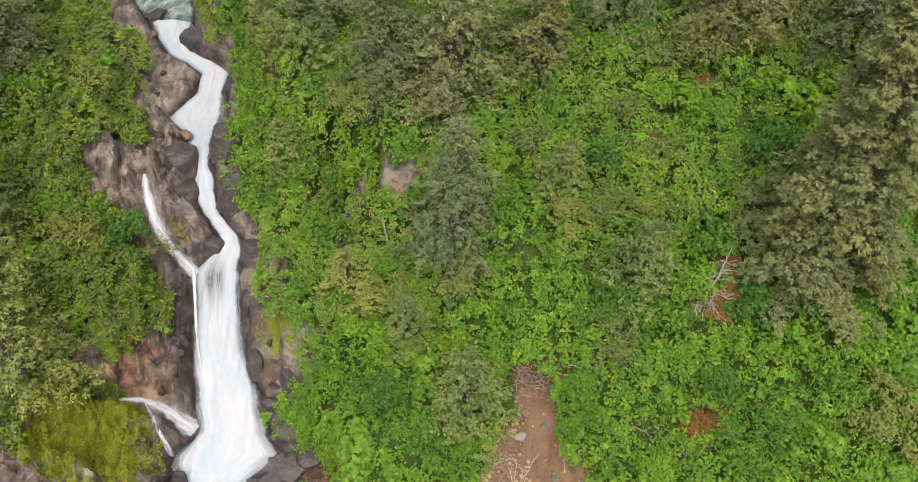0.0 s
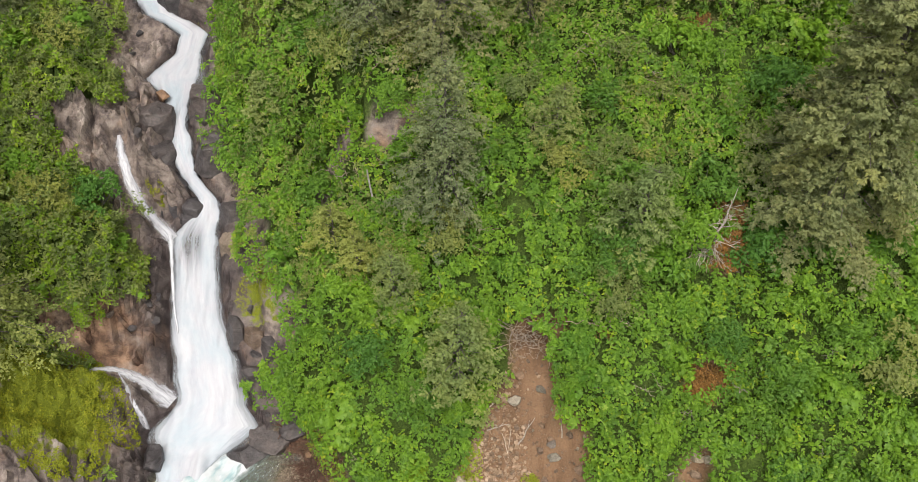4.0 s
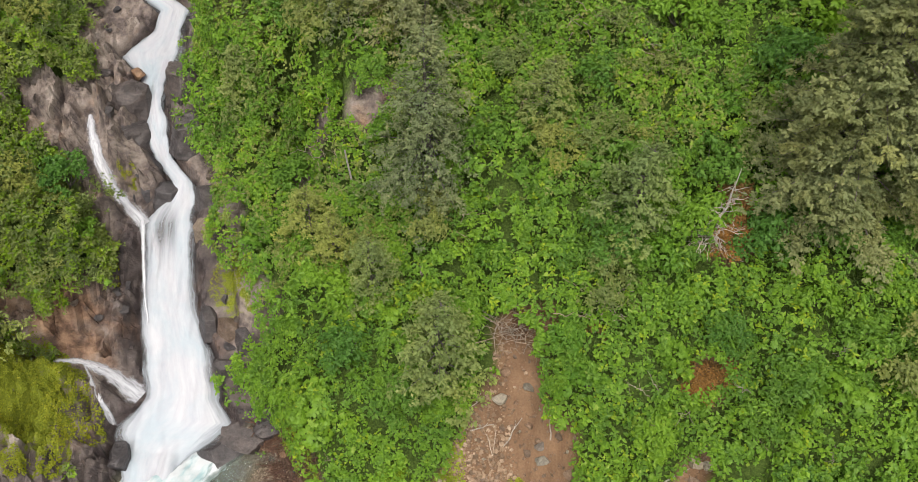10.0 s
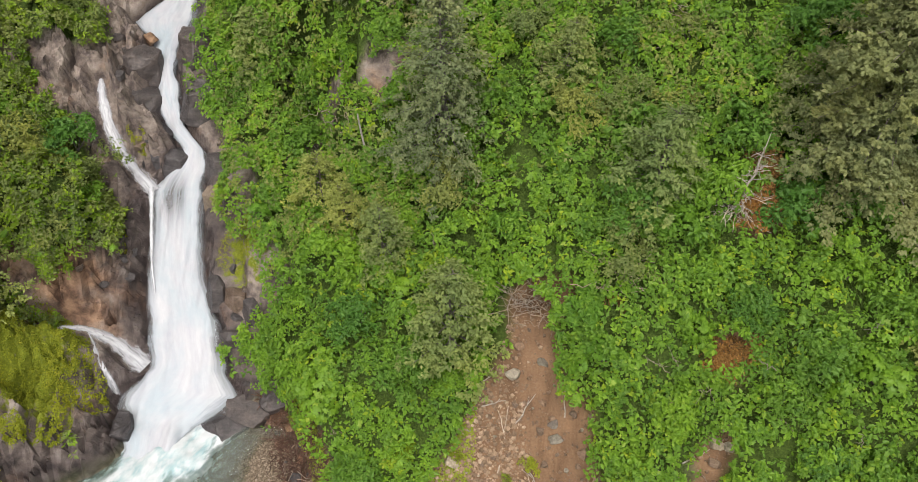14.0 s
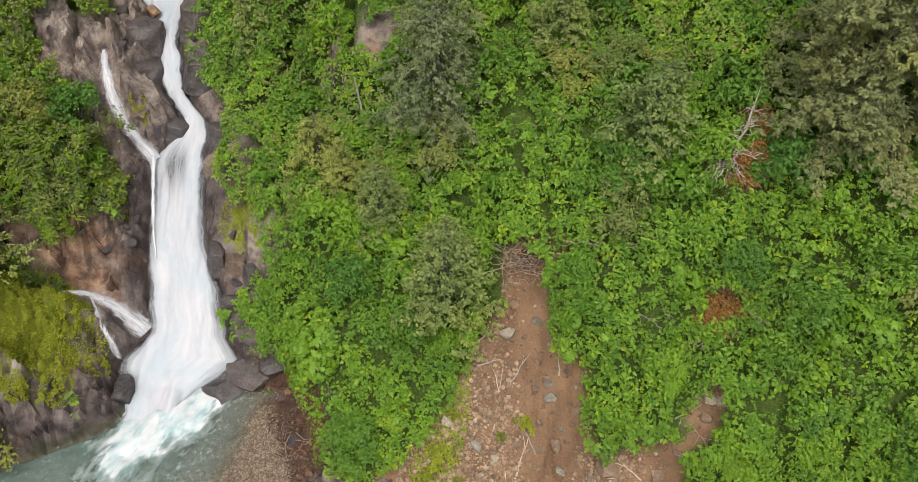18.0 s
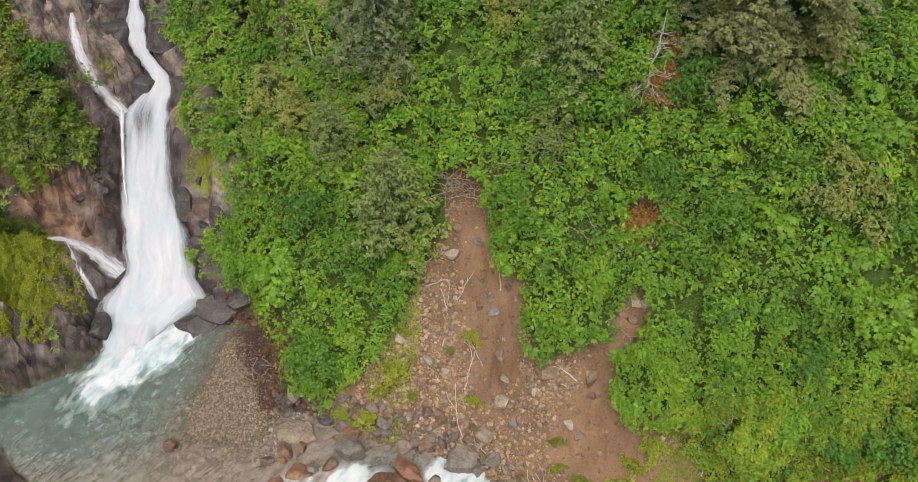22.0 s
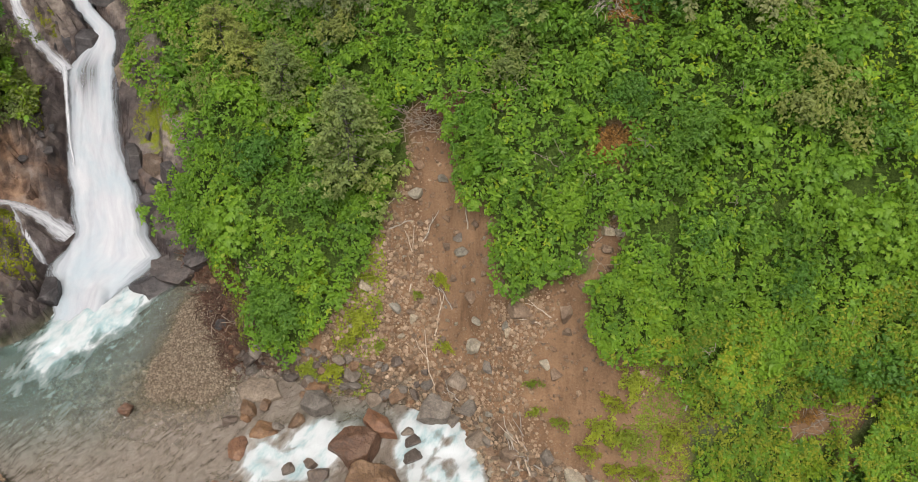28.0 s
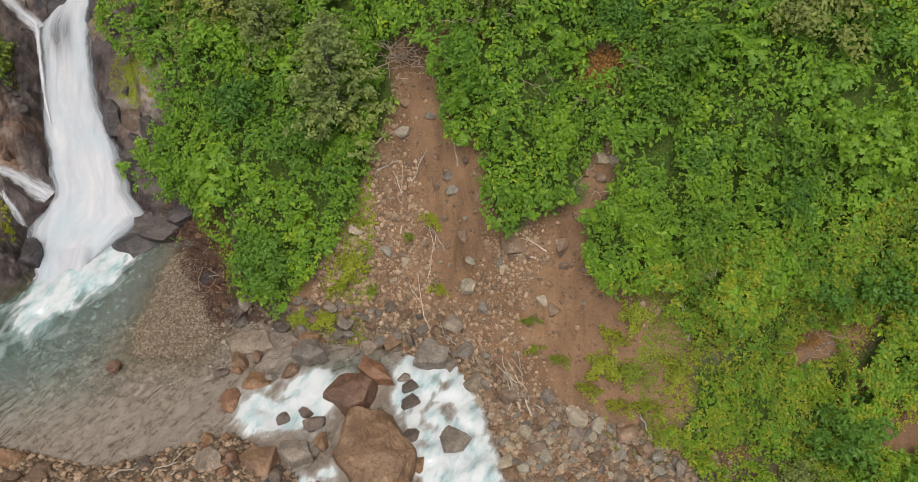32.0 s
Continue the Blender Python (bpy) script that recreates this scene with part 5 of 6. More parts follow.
# bare twigs that stand out of the shrubs
g = np.random.default_rng(91)
twig_spots = g.uniform((-12, -11), (13, 10), (140, 2))
for x, y in twig_spots[~bare(twig_spots[:, 0], twig_spots[:, 1], 0.3)][:60]:
    l = g.uniform(0.5, 1.2)
    d = np.array([g.normal() * 0.6, g.normal() * 0.5 - 0.3, g.uniform(0.1, 0.7)])
    d *= l / np.linalg.norm(d)
    pieces = [crooked(g, (0, 0, 0), d, 0.015, 0.006, 0.06)] + [crooked(g, d * k, d * k + g.normal(size=3) * 0.18, 0.008, 0.004, 0.06, 4) for k in (0.4, 0.6, 0.75, 0.9)]
    ob = new("dead_twig", mesh_from("dead_twig", *joined(pieces), DRY_TWIG))
    ob.matrix_basis = put(x, y, height_at(x, y) + 0.45)
    tagged(ob, "bare grey-brown twig standing out of the shrubs", "twig", "bare twigs in the shrubs")

# ---- rocks ----
PALETTE = {"brown": ROCK_BROWN, "grey": ROCK_GREY, "rust": ROCK_RUST, "pale": ROCK_PALE, "wet": ROCK, "dark": ROCK_DARK, "earth": ROCK_EARTH}
PEBBLES = {key: [stone_mesh("stone", 200 + 10 * i + k, mat, 1, 0.8, 0.6, 2, 0.3) for k in range(4)] for i, (key, mat) in enumerate(PALETTE.items())}


def boulder(x, y, top, sx, sy, sz, turn, tone, seed, label, name="boulder", category="boulder"):
    ob = new(name, stone_mesh(name, seed, PALETTE[tone], sx, sy, sz, 4 if sx > 0.3 else 3))
    ob.matrix_basis = put(x, y, top - sz * 0.72, turn)
    return tagged(ob, label, category)


def block_mesh(name, seed, material, sx, sy, sz, corners=6):
    """A flat-topped block with worn edges and a rough skin."""
    g = np.random.default_rng(seed)
    bm = bmesh.new()
    a = (np.arange(corners) + g.uniform(-0.22, 0.22, corners)) * 2 * np.pi / corners
    r = g.uniform(0.88, 1.12, corners)
    low = [bm.verts.new((1.1 * sx * k * math.cos(t), 1.1 * sy * k * math.sin(t), -sz)) for t, k in zip(a, r)]
    top = [bm.verts.new((0.9 * sx * k * math.cos(t), 0.9 * sy * k * math.sin(t), sz * g.uniform(0.5, 0.8))) for t, k in zip(a, r)]
    mid = bm.verts.new((g.normal() * 0.15 * sx, g.normal() * 0.15 * sy, sz * 0.95))
    bm.faces.new(low[::-1])
    for k in range(corners):
        j = (k + 1) % corners
        bm.faces.new((low[k], low[j], top[j], top[k]))
        bm.faces.new((top[k], top[j], mid))
    bmesh.ops.bevel(bm, geom=bm.edges[:], offset=0.05 * min(sx, sy), segments=1, affect="EDGES")
    for _ in range(4):
        bmesh.ops.subdivide_edges(bm, edges=[e for e in bm.edges if e.calc_length() > 0.09], cuts=1, use_grid_fill=True)
    bmesh.ops.triangulate(bm, faces=bm.faces[:])
    for v in bm.verts:
        p = v.co + Vector((seed, 0, 0))
        d = 0.075 * noise.fractal(p * 1.3, 0.7, 2.1, 6)
        side = Vector((noise.noise(p * 1.7 + Vector((9, 0, 0))), noise.noise(p * 1.7 + Vector((0, 9, 0))), 0)) * 0.12
        v.co += (Vector((d * 0.7, d * 0.7, d)) + side) * min(sx, sy, 1.0)
    me = bpy.data.meshes.new(name)
    bm.to_mesh(me)
    bm.free()
    me.materials.append(material)
    me.polygons.foreach_set("use_smooth", np.full(len(me.polygons), False))
    return me


def block(x, y, top, sx, sy, sz, turn, tone, seed, label, corners=6, lean=(0, 0)):
    ob = new("boulder", block_mesh("boulder", seed, PALETTE[tone], sx, sy, sz, corners))
    ob.matrix_basis = put(x, y, top - sz * 0.8, turn, 1.0, lean)
    return tagged(ob, label, "boulder")


block(-3.1, -12.55, -0.02, 1.9, 1.3, 0.75, -1.08, "brown", 171, "huge flat brown boulder standing in the rapids", 6, (0.06, -0.05))
block(-3.8, -10.3, 0.05, 0.92, 0.82, 0.7, 0.2, "rust", 72, "rust-brown boulder above the rapids", 6)
block(-3.03, -9.5, -0.2, 0.85, 0.42, 0.5, -0.75, "rust", 76, "reddish stone slab beside the rapids", 5)
block(-7.3, -8.15, 0.12, 0.85, 0.62, 0.3, -0.3, "grey", 61, "smooth flat grey rock at the water's edge", 6)
boulder(-0.65, -12.1, -0.6, 0.62, 0.5, 0.5, 0.5, "grey", 73, "grey boulder in the white water")
boulder(-1.1, -8.95, -0.2, 0.75, 0.55, 0.6, 0.3, "grey", 77, "weathered grey boulder at the water's edge")
block(-5.25, -8.65, 0.12, 0.66, 0.5, 0.35, -0.3, "grey", 78, "flat grey rock at the water's edge", 5)
boulder(-6.95, -9.8, 0.22, 0.58, 0.42, 0.4, -0.3, "brown", 79, "brown rock at the head of the rapids")
boulder(-7.9, -10.35, 0.1, 0.5, 0.58, 0.35, 0.2, "rust", 80, "reddish rock barely above the water")
block(-5.6, -12.45, 0.15, 0.68, 0.55, 0.5, -0.4, "grey", 81, "grey-brown boulder on the near bank", 5)
block(-6.6, -12.95, 0.5, 0.72, 0.75, 0.6, 0.4, "brown", 82, "large brown boulder on the near bank", 5)
boulder(-7.4, -13.0, 0.75, 0.28, 0.6, 0.45, 0.1, "rust", 83, "orange-brown stone on the near bank")
boulder(-8.05, -12.95, 0.8, 0.5, 0.6, 0.45, 0.6, "grey", 84, "grey-brown rock on the near bank")
boulder(-6.2, -13.7, 0.35, 0.42, 0.35, 0.4, 0.6, "wet", 85, "dark wet rock by the rapids")
boulder(-14.5, -12.1, 0.5, 0.5, 0.5, 0.4, 0.6, "brown", 86, "brown rock on the pool's shore")
boulder(-13.4, -12.8, 0.55, 0.55, 0.42, 0.4, 0.1, "brown", 87, "brown rock on the pool's shore")
boulder(-11.85, -8.75, 0.3, 0.3, 0.28, 0.35, 0.3, "rust", 75, "red-brown stone in the shallow pool", "stone", "stone")
boulder(0.4, -7.85, 1.95, 0.34, 0.27, 0.32, 0.3, "pale", 74, "pale angular stone on the bare slope", "stone", "stone")
boulder(-12.0, -3.1, 0.4, 1.5, 0.75, 0.75, 0.25, "wet", 88, "dark wet rock ledge beside the plunge pool", "rock", "rock")
boulder(-10.9, -2.6, 0.85, 1.1, 0.9, 0.9, 0.1, "wet", 62, "smooth dark rock at the foot of the bank", "rock", "rock")
boulder(-10.1, -2.3, 1.1, 0.9, 0.7, 0.8, 0.2, "wet", 89, "dark wet rock beside the plunge pool", "rock", "rock")
boulder(-15.7, -3.6, 0.75, 0.8, 0.7, 0.8, 0.9, "wet", 90, "dark wet rock jutting into the plunge pool", "rock", "rock")
block(-16.9, 9.4, 7.80, 1.04, 0.94, 0.9, 0.4, "wet", 91, "layered dark rock between two falls", 6, (-0.25, 0.2))
block(-16.6, 7.9, 6.90, 0.99, 1.04, 0.8, 0.9, "wet", 92, "dark mossy rock between two falls", 6, (-0.25, 0.2))
block(-15.9, 6.7, 6.00, 0.83, 0.99, 0.8, 0.2, "wet", 93, "dark wet rock beside the chute", 6, (-0.25, 0.2))
block(-15.0, 5.9, 5.55, 0.66, 0.61, 0.6, 0.2, "wet", 94, "dark wet rock at the chute's foot", 6, (-0.25, 0.2))
boulder(-16.7, 10.7, 7.75, 0.32, 0.3, 0.35, 0.2, "brown", 95, "round brown stone at the water's edge", "stone", "stone")
block(-14.6, 10.2, 8.20, 0.88, 0.99, 0.9, 0.5, "wet", 96, "brown rock wall beside the chute", 6, (-0.25, 0.2))
block(-14.0, 8.0, 7.40, 0.77, 1.10, 0.9, 0.1, "wet", 97, "dark rock wall beside the chute", 6, (-0.25, 0.2))
block(-13.1, 5.6, 5.70, 0.66, 0.88, 0.8, 0.3, "wet", 98, "dark rock beside the falls", 6, (-0.25, 0.2))
block(-12.7, 4.3, height_at(-12.7, 4.3) + 0.3, 0.45, 0.8, 0.7, 0.4, "wet", 141, "dark rugged rock beside the falls", 6, (-0.25, 0.2))
block(-12.2, 3.5, height_at(-12.2, 3.5) + 0.22, 0.4, 0.6, 0.6, 1.1, "dark", 142, "dark rugged rock beside the falls", 6, (-0.25, 0.2))
block(-12.75, 1.2, height_at(-12.75, 1.2) + 0.28, 0.4, 0.9, 0.6, 0.2, "wet", 143, "dark rugged rock beside the falls", 6, (-0.25, 0.2))
block(-11.9, 0.7, height_at(-11.9, 0.7) + 0.3, 0.5, 0.6, 0.6, 0.7, "dark", 144, "dark rugged rock beside the falls", 6, (-0.25, 0.2))
block(-11.2, 0.35, height_at(-11.2, 0.35) + 0.22, 0.45, 0.6, 0.6, 0.1, "wet", 145, "dark rugged rock beside the falls", 6, (-0.25, 0.2))
block(-11.8, -0.7, height_at(-11.8, -0.7) + 0.3, 0.45, 0.6, 0.6, 1.3, "wet", 146, "dark rugged rock beside the falls", 6, (-0.25, 0.2))
block(-11.0, -0.8, height_at(-11.0, -0.8) + 0.2, 0.4, 0.4, 0.5, 0.5, "dark", 147, "dark rugged rock beside the falls", 6, (-0.25, 0.2))
block(-13.0, 4.3, 5.10, 0.66, 0.66, 0.7, 1.3, "grey", 99, "weathered rock beside the falls", 6, (-0.25, 0.2))
block(-16.8, 16.6, 9.10, 0.99, 1.10, 0.9, 1.3, "wet", 100, "dark rock at the head of the falls", 6, (-0.25, 0.2))
block(-19.4, 18.4, 8.90, 0.77, 0.66, 0.6, 1.3, "wet", 101, "dark rock at the head of the falls", 6, (-0.25, 0.2))
block(-19.5, 7.4, 7.00, 1.21, 0.88, 0.5, 0.3, "grey", 102, "weathered grey rock shelf beside the falls", 6, (-0.25, 0.2))
boulder(-17.5, -0.9, 2.0, 0.9, 0.7, 0.7, 0.3, "wet", 105, "smooth dark rock under a side fall", "rock", "rock")


def lay_stones(seed, count, region, lo, hi, tones, label, group, gap=0.8, sink=0.2, name="stone"):
    """Stones one by one within a box, where region allows."""
    g = np.random.default_rng(seed)
    done = []
    box, allow = region
    for x, y in g.uniform(box[:2], box[2:], (count * 12, 2)):
        if len(done) >= count:
            break
        if not allow(x, y):
            continue
        s = lo * (hi / lo) ** (g.uniform() ** 2)
        if any((x - a) ** 2 + (y - b) ** 2 < (gap * (s + r)) ** 2 for a, b, r in done):
            continue
        done.append((x, y, s))
        tone = str(g.choice(tones))
        ob = new(name, PEBBLES[tone][g.integers(4)])
        z = height_at(x, y)
        ob.matrix_basis = Matrix.LocRotScale((x, y, z + s * (0.5 - sink)), Euler((g.normal() * 0.3 + 0.2, g.normal() * 0.3, g.uniform(0, 6.28))), (s, s * g.uniform(0.75, 1.1), s * g.uniform(0.8, 1.2)))
        tagged(ob, label[tone], "stone", group)


for x, y, r, tone in ((-7.55, -8.95, 0.4, "brown"), (-7.0, -8.85, 0.25, "brown"), (-8.2, -9.35, 0.28, "dark"), (-7.6, -9.25, 0.26, "brown"), (-6.5, -9.6, 0.24, "grey"),
                      (-5.9, -9.45, 0.32, "brown"), (-5.0, -11.4, 0.42, "dark"), (-4.75, -12.0, 0.32, "brown"), (-2.05, -9.7, 0.26, "grey"), (-1.9, -10.1, 0.3, "dark"),
                      (-1.9, -10.7, 0.34, "dark"), (-1.95, -11.9, 0.36, "dark"), (-1.7, -12.9, 0.26, "brown"), (-5.3, -11.0, 0.25, "dark"), (-6.0, -11.2, 0.25, "dark")):
    boulder(x, y, float(run_z(x)) + 0.1 + r * 0.45, r * 1.1, r * 0.8, r * 0.65, x * 3, tone, int(110 - 13 * x), {"brown": "brown", "grey": "grey", "dark": "dark wet"}[tone] + " rock standing in the rapids", "rock", "rock")
for x, y, r, tone in ((3.4, -8.05, 0.4, "earth"), (1.9, -7.7, 0.5, "earth"), (-3.3, -5.75, 0.36, "pale"), (0.1, -5.4, 0.3, "pale"), (0.02, -5.05, 0.25, "grey"), (0.35, -6.6, 0.32, "earth"),
                      (1.5, -8.0, 0.26, "pale"), (2.65, -9.0, 0.24, "pale"), (0.8, -8.5, 0.26, "grey"), (4.1, -8.7, 0.3, "earth"), (4.79, -6.4, 0.3, "pale"), (5.12, -6.6, 0.24, "pale"),
                      (0.95, -6.0, 0.3, "earth"), (-1.7, -6.65, 0.24, "pale"), (-2.3, -6.3, 0.24, "pale"), (1.3, -10.9, 0.42, "earth"), (2.15, -12.6, 0.4, "earth"), (3.4, -12.4, 0.46, "grey"),
                      (3.95, -12.2, 0.42, "grey"), (2.85, -11.75, 0.28, "grey"), (4.6, -12.1, 0.3, "earth"), (0.7, -10.0, 0.32, "grey")):
    boulder(x, y, height_at(x, y) + r * 0.45, r, r * 0.8, r * 0.8, x * 3, tone, int(210 + 17 * x), {"earth": "earth-brown", "grey": "grey", "pale": "pale"}[tone] + " angular stone half sunk in the ground", "stone", "stone")


def on_rock(x, y):
    a, b = np.array([x]), np.array([y])
    left, right = np.interp(b, STREAM_Y, STREAM_L), np.interp(b, STREAM_Y, STREAM_R)
    e = max(float((left - a)[0]), float((a - right)[0]))
    return 0.15 < e < 2.6 and bool(bare(a, b)[0]) and min(along(a, b, SIDE_FALL)[0][0], along(a, b, LOW_FALL)[0][0]) > 0.6


def toe_gap(x, y):
    return y - float(np.interp(x, TOE_X, TOE_Y))


NAMES = {"rust": "reddish angular stone", "brown": "brown angular stone", "grey": "grey angular stone", "pale": "pale angular stone", "wet": "dark wet stone", "dark": "dark brown stone", "earth": "earth-brown stone"}
lay_stones(301, 250, ((-0.2, -15.5, 6.5, -9.0), lambda x, y: toe_gap(x, y) < 0.8 and float(stony_bank(np.array([x]), np.array([y]))[0]) > -50), 0.15, 0.5, ("pale", "grey", "pale", "earth", "brown"),
           {k: v + " on the stony bank" for k, v in NAMES.items()}, "stones on the stream bank", 0.62, 0.12, "cobble")
lay_stones(302, 150, ((-8.4, -9.8, 0.2, -6.8), lambda x, y: -0.6 < toe_gap(x, y) < 0.9), 0.18, 0.5, ("brown", "grey", "dark", "grey"),
           {k: v + " along the water's edge" for k, v in NAMES.items()}, "stones along the water's edge", 0.65, 0.12, "cobble")
lay_stones(309, 30, ((-8.2, -9.2, 0.0, -6.6), lambda x, y: -0.5 < toe_gap(x, y) < 0.35), 0.32, 0.58, ("grey", "dark", "brown", "dark"),
           {k: v.replace("stone", "rock") + " jutting out at the water's edge" for k, v in NAMES.items()}, "rocks at the water's edge", 0.7, 0.1, "rock")
lay_stones(308, 80, ((-8.3, -9.2, -3.2, -6.6), lambda x, y: -0.35 < toe_gap(x, y) < 0.8), 0.17, 0.42, ("brown", "grey", "dark", "grey"),
           {k: v + " piled at the foot of the bank" for k, v in NAMES.items()}, "stones at the foot of the bank", 0.62, 0.05, "cobble")
lay_stones(303, 190, ((-4.5, -9.5, 6, -2.8), lambda x, y: bool(inside(np.array([x]), np.array([y]), SCAR)[0])), 0.07, 0.3, ("earth", "pale", "earth", "earth"),
           {k: v + " half buried in bare soil" for k, v in NAMES.items()}, "stones on the bare slope", 1.2, 0.3)
lay_stones(304, 30, ((-7.6, -13.8, 0.6, -8.9), lambda x, y: toe_gap(x, y) < -0.5 and not (-4.6 < x < -2 and y < -10)), 0.12, 0.34, ("brown", "dark", "rust", "grey"),
           {k: v + " in the shallow rapids" for k, v in NAMES.items()}, "stones in the rapids", 1.5, -0.5)
lay_stones(305, 75, ((-16, -16, -5, -11.8), lambda x, y: float(near_bank(np.array([x]), np.array([y]))[0]) > 0), 0.14, 0.5, ("brown", "rust", "brown", "dark"),
           {k: v + " on the near bank" for k, v in NAMES.items()}, "stones on the near bank")

lay_stones(306, 26, ((-21, -2.5, -11, 18), on_rock), 0.2, 0.5, ("wet", "wet", "wet", "dark"),
           {"wet": "dark angular rock beside the falls", "dark": "dark brown angular rock beside the falls"}, "rocks beside the falls", 0.75, 0.45, "rock")

lay_stones(307, 45, ((-10.4, -8.2, -6.2, -2.6), lambda x, y: bool(debris(np.array([x]), np.array([y]))[0]) and (y < -6 or x % 0.5 < 0.2)), 0.1, 0.3, ("rust", "wet", "wet", "brown"),
           {k: v + " among dead leaves and twigs" for k, v in NAMES.items()}, "stones among the litter", 0.9, 0.25)

# gravel, too small to pick apart
CHIP_V = np.array([(1, 0.1, 0), (0.2, 0.9, 0.1), (-0.9, 0.3, -0.05), (-0.4, -0.8, 0), (0.6, -0.7, 0.05), (0.1, 0.05, 0.7), (0, 0, -0.6)])
CHIP_F = np.array([(a, (a + 1) % 5, 5) for a in range(5)] + [((a + 1) % 5, a, 6) for a in range(5)])


def gravel_material(name, tint):
    m, nt, b = nodes_of(name, 0.8, 0.3)
    geo = nt.nodes.new("ShaderNodeNewGeometry")
    c = ramp(nt, geo.outputs["Random Per Island"], [(0.0, (0.085, 0.065, 0.048)), (0.35, (0.145, 0.112, 0.083)), (0.7, (0.185, 0.145, 0.11)), (0.93, (0.22, 0.178, 0.14)), (1.0, (0.26, 0.22, 0.18))])
    n = noise_tex(nt, coords(nt), 30, 4)
    c = mixed(nt, 1.0, c, ramp(nt, n, [(0.3, (0.7, 0.7, 0.7)), (0.7, (1.2, 1.2, 1.2))]), "MULTIPLY")
    c = mixed(nt, 1.0, c, tint, "MULTIPLY")
    link(nt, c, b.inputs["Base Color"])
    bump(nt, b, n, 0.3, 0.01)
    return m


GRAVEL, RUBBLE = gravel_material("gravel", (1.16, 1.12, 1.04)), gravel_material("rubble", (1.45, 1.25, 1.06))


def strew(name, seed, count, box, allow, lo, hi, mat, label, tpl=(CHIP_V, CHIP_F), flat=0.35, lift=0.3):
    g = np.random.default_rng(seed)
    x, y = g.uniform(box[:2], box[2:], (count, 2)).T
    k = allow(x, y, g)
    x, y = x[k], y[k]
    s = lo * (hi / lo) ** (g.uniform(size=len(x)) ** 2.2)
    pos = np.stack([x, y, ground(x, y) + lift * s], -1)
    nrm = normal_at(x, y) + g.normal(size=(len(x), 3)) * flat
    v, f = scatter(*tpl, pos, nrm, g.uniform(0, 6.28, len(x)), s)
    return tagged(new(name, mesh_from(name, v, f, mat)), label, name, kind="stuff")


strew("gravel", 401, 30000, (-12.6, -9.8, -7.4, -2.8), lambda x, y, g: (ground(x, y) > -0.22) & (y < np.interp(x, TOE_X, TOE_Y) + 0.1), 0.018, 0.06, GRAVEL, "brown-grey gravel bar at the edge of the pool")
strew("gravel", 402, 40000, (-5, -14.5, 6.4, -2.5), lambda x, y, g: inside(x, y, SCAR) & (fbm(x, y, 0.5, 3, 90) + 0.2 * (0.3 - x) - 0.13 * (y + 6.4) + 0.17 * g.normal(size=len(x)) > 0.12), 0.025, 0.12, RUBBLE, "loose stony rubble on bare soil")
strew("gravel", 408, 12000, (-0.5, -16, 7, -8.8), lambda x, y, g: (stony_bank(x, y) > -50) & (y < np.interp(x, TOE_X, TOE_Y) + 0.8), 0.03, 0.13, RUBBLE, "brown-grey rubble between the cobbles of the bank")
strew("gravel", 403, 12000, (-8.5, -15.5, 8, -6.2), lambda x, y, g: np.abs(y - np.interp(x, TOE_X, TOE_Y) + 0.3) < 0.6 + 0.5 * g.normal(size=len(x)), 0.04, 0.16, GRAVEL, "gravel and cobbles along the water's edge")
strew("gravel", 404, 5000, (-17, -16, -5, -11), lambda x, y, g: near_bank(x, y) > -0.5, 0.04, 0.16, RUBBLE, "brown gravel on the near bank")
strew("gravel", 405, 9000, (-15, -13, -5, -6.5), lambda x, y, g: ground(x, y) < -0.1, 0.05, 0.16, GRAVEL, "gravel on the bed of the shallow pool")
SOIL_CLOD = rock_material("soil_clod", (0.185, 0.112, 0.067), (0.24, 0.148, 0.09), (0.31, 0.2, 0.125), 2, band=(1, 1, 1))
strew("soil_clods", 409, 8000, (-5, -12.5, 6.4, -2.5), lambda x, y, g: inside(x, y, SCAR), 0.015, 0.085, SOIL_CLOD, "brown crumbling clods of bare soil")
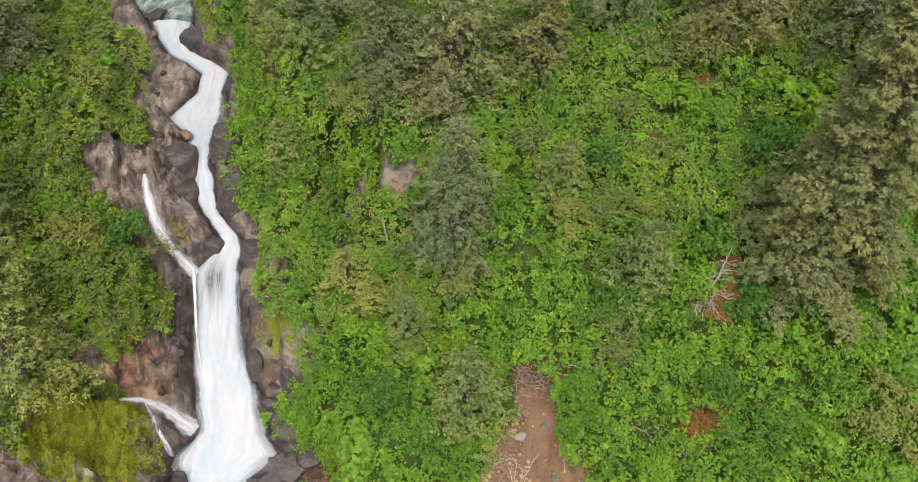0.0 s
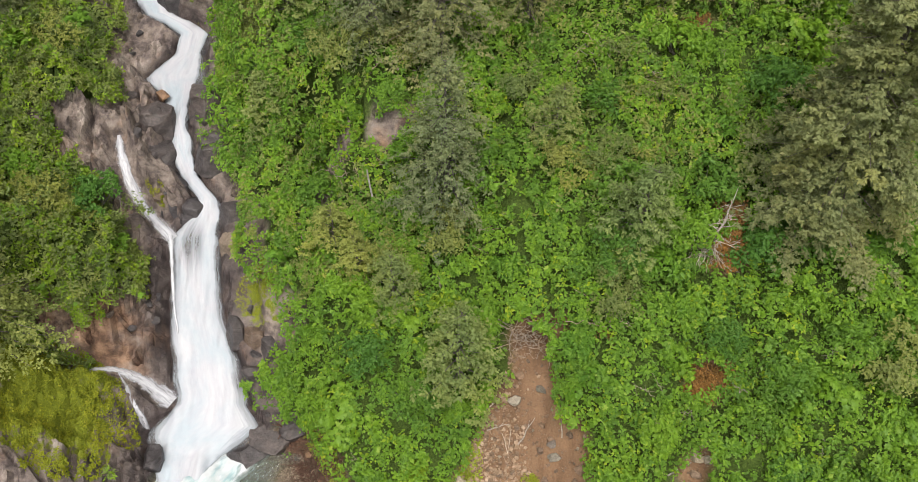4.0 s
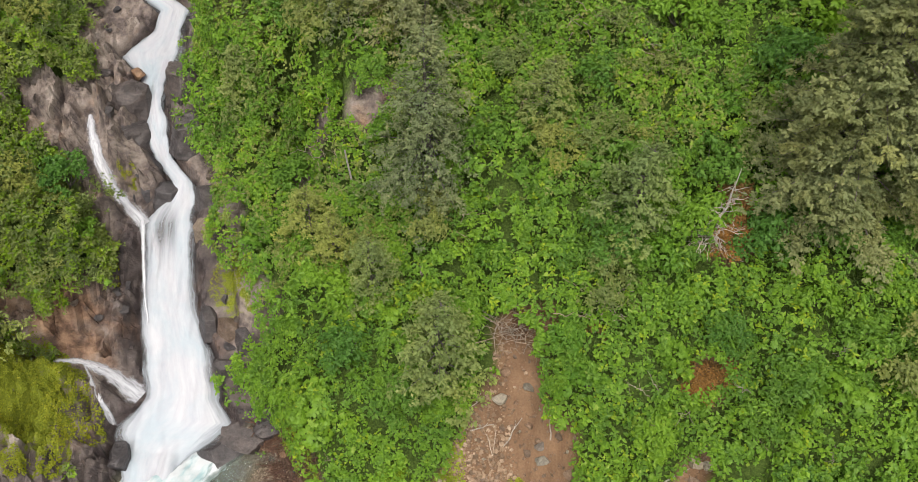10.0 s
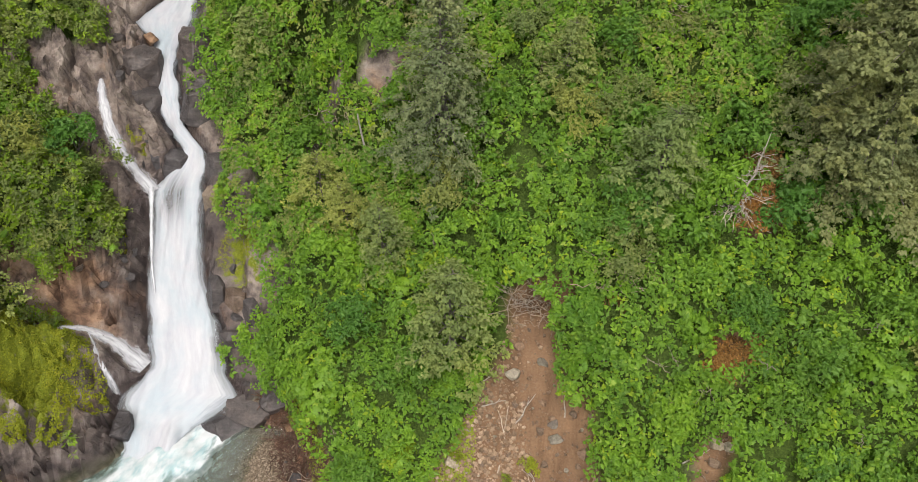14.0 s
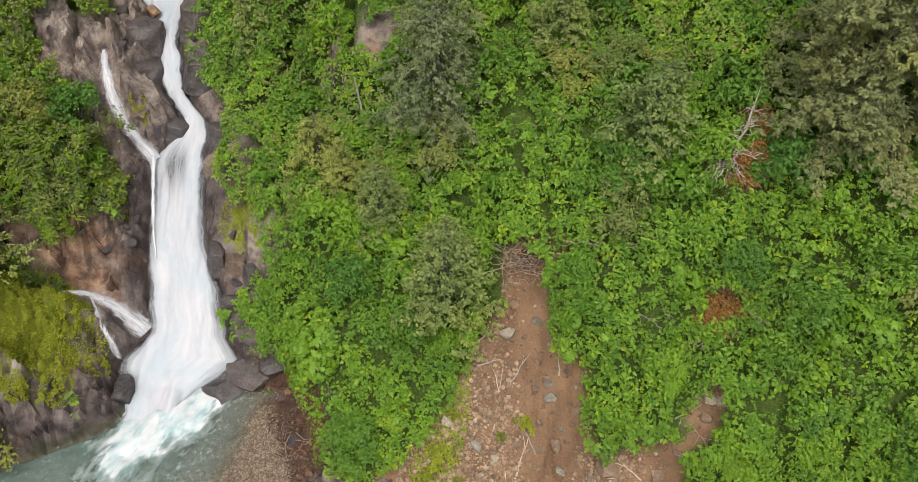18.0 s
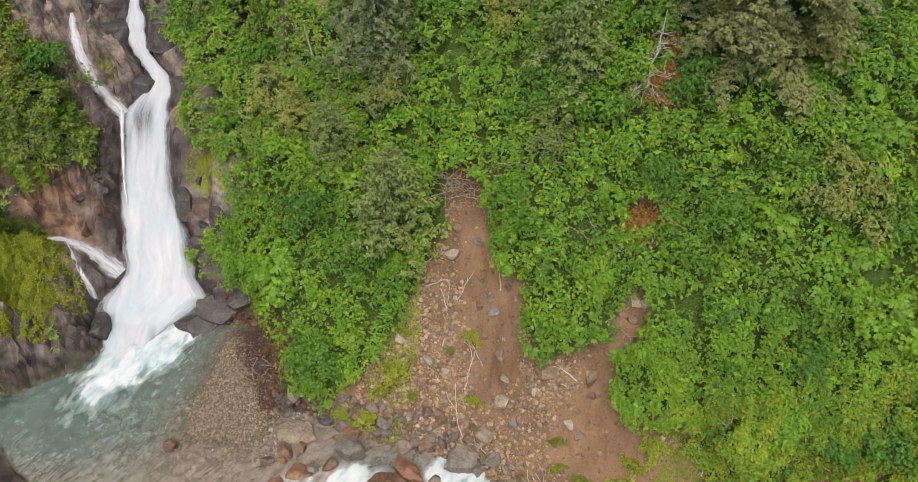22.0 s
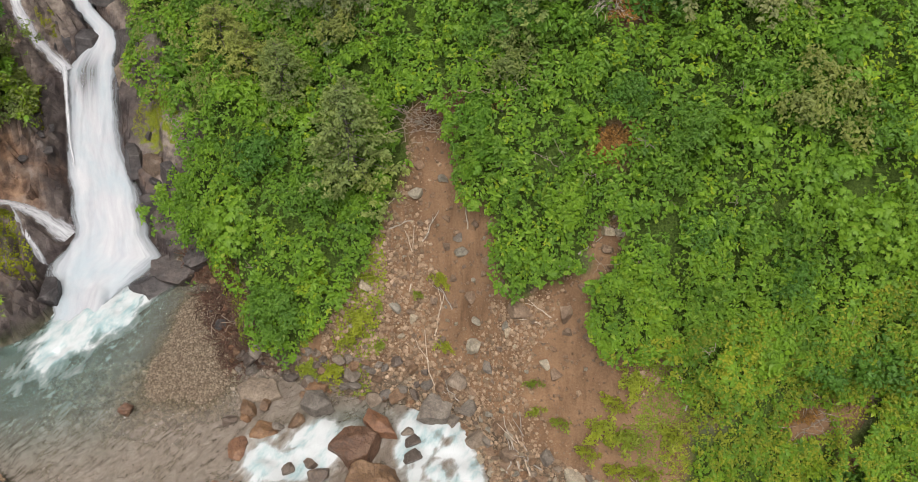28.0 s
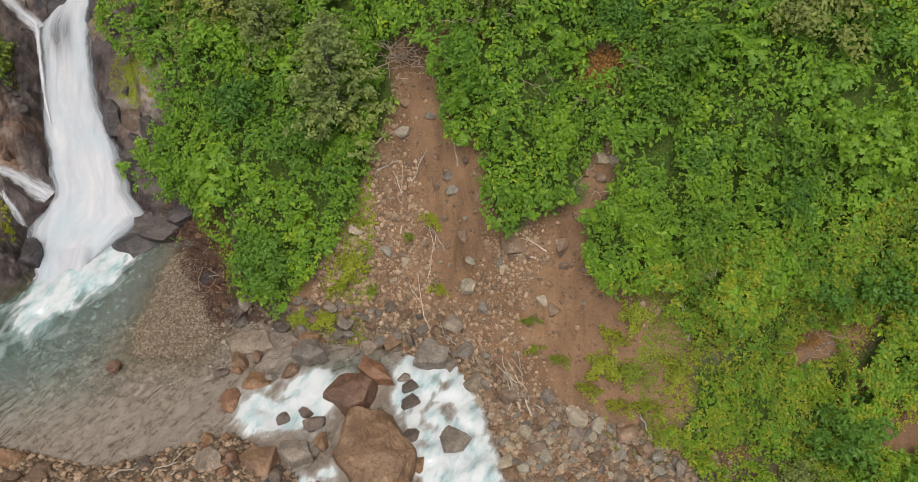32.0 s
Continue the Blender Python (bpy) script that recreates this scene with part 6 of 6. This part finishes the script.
TWIGLET_V, TWIGLET_F = np.array([(0.07, 0, 0), (-0.07, 0, 0), (0.04, 1, 0.03), (-0.04, 1, 0.03), (0, 0.5, 0.1)]), np.array([(0, 2, 4), (2, 3, 4), (3, 1, 4), (1, 0, 4)])
strew("leaf_litter", 410, 26000, (-10.8, -8.6, -5.2, -2.2), lambda x, y, g: debris(x + 0.15 * g.normal(size=len(x)), y + 0.2 * g.normal(size=len(x))), 0.04, 0.13, LITTER, "dark red-brown dead leaves at the foot of the slope", SMALL, 0.5)
strew("leaf_litter", 406, 22000, (-10.8, -8.6, -5.2, -2.2), lambda x, y, g: debris(x + 0.2 * g.normal(size=len(x)), y + 0.2 * g.normal(size=len(x))), 0.08, 0.42, LITTER, "dark red-brown litter of twigs and dead leaves", (TWIGLET_V, TWIGLET_F), 0.5)
strew("leaf_litter", 411, 9000, (6, -15.5, 16, -10.8), lambda x, y, g: thin_spots(x, y), 0.06, 0.3, LITTER, "brown twigs and dead leaves between the weeds", (TWIGLET_V, TWIGLET_F), 0.3)

# tufts of low green plants on the bare soil
TUFTS = Sown(plant("weed_tuft", shrub_meshes(51, 100, 0.5, 0.22, 0.08, SMALL, LEAF_WEED)[:1], "small yellow-green tuft of weeds on bare soil", "weeds", "weed tufts"))
for x, y, s in ((-0.75, -5.9, 0.8), (-1.5, -6.2, 0.6), (-0.7, -7.5, 0.8), (-3.6, -6.5, 1.2), (-3.9, -7.0, 1.1), (3.1, -10.4, 0.9), (2.3, -9.4, 0.7), (2.35, -10, 0.7), (4.8, -10.3, 1.3),
                (4.4, -10.7, 1.2), (3.95, -11.2, 1.1), (5.2, -11.0, 1.3), (5.4, -9.9, 1.2), (4.9, -11.7, 1.2), (5.8, -11.9, 1.3), (6.2, -12.6, 1.3), (-4.6, -7.7, 1.0), (-3.2, -5.6, 0.8), (6.6, -11.2, 1.3), (-2.9, -7.2, 0.7)):
    TUFTS.at(put(x, y, height_at(x, y) - 0.02, x * 7, s, (0.5, 0)))
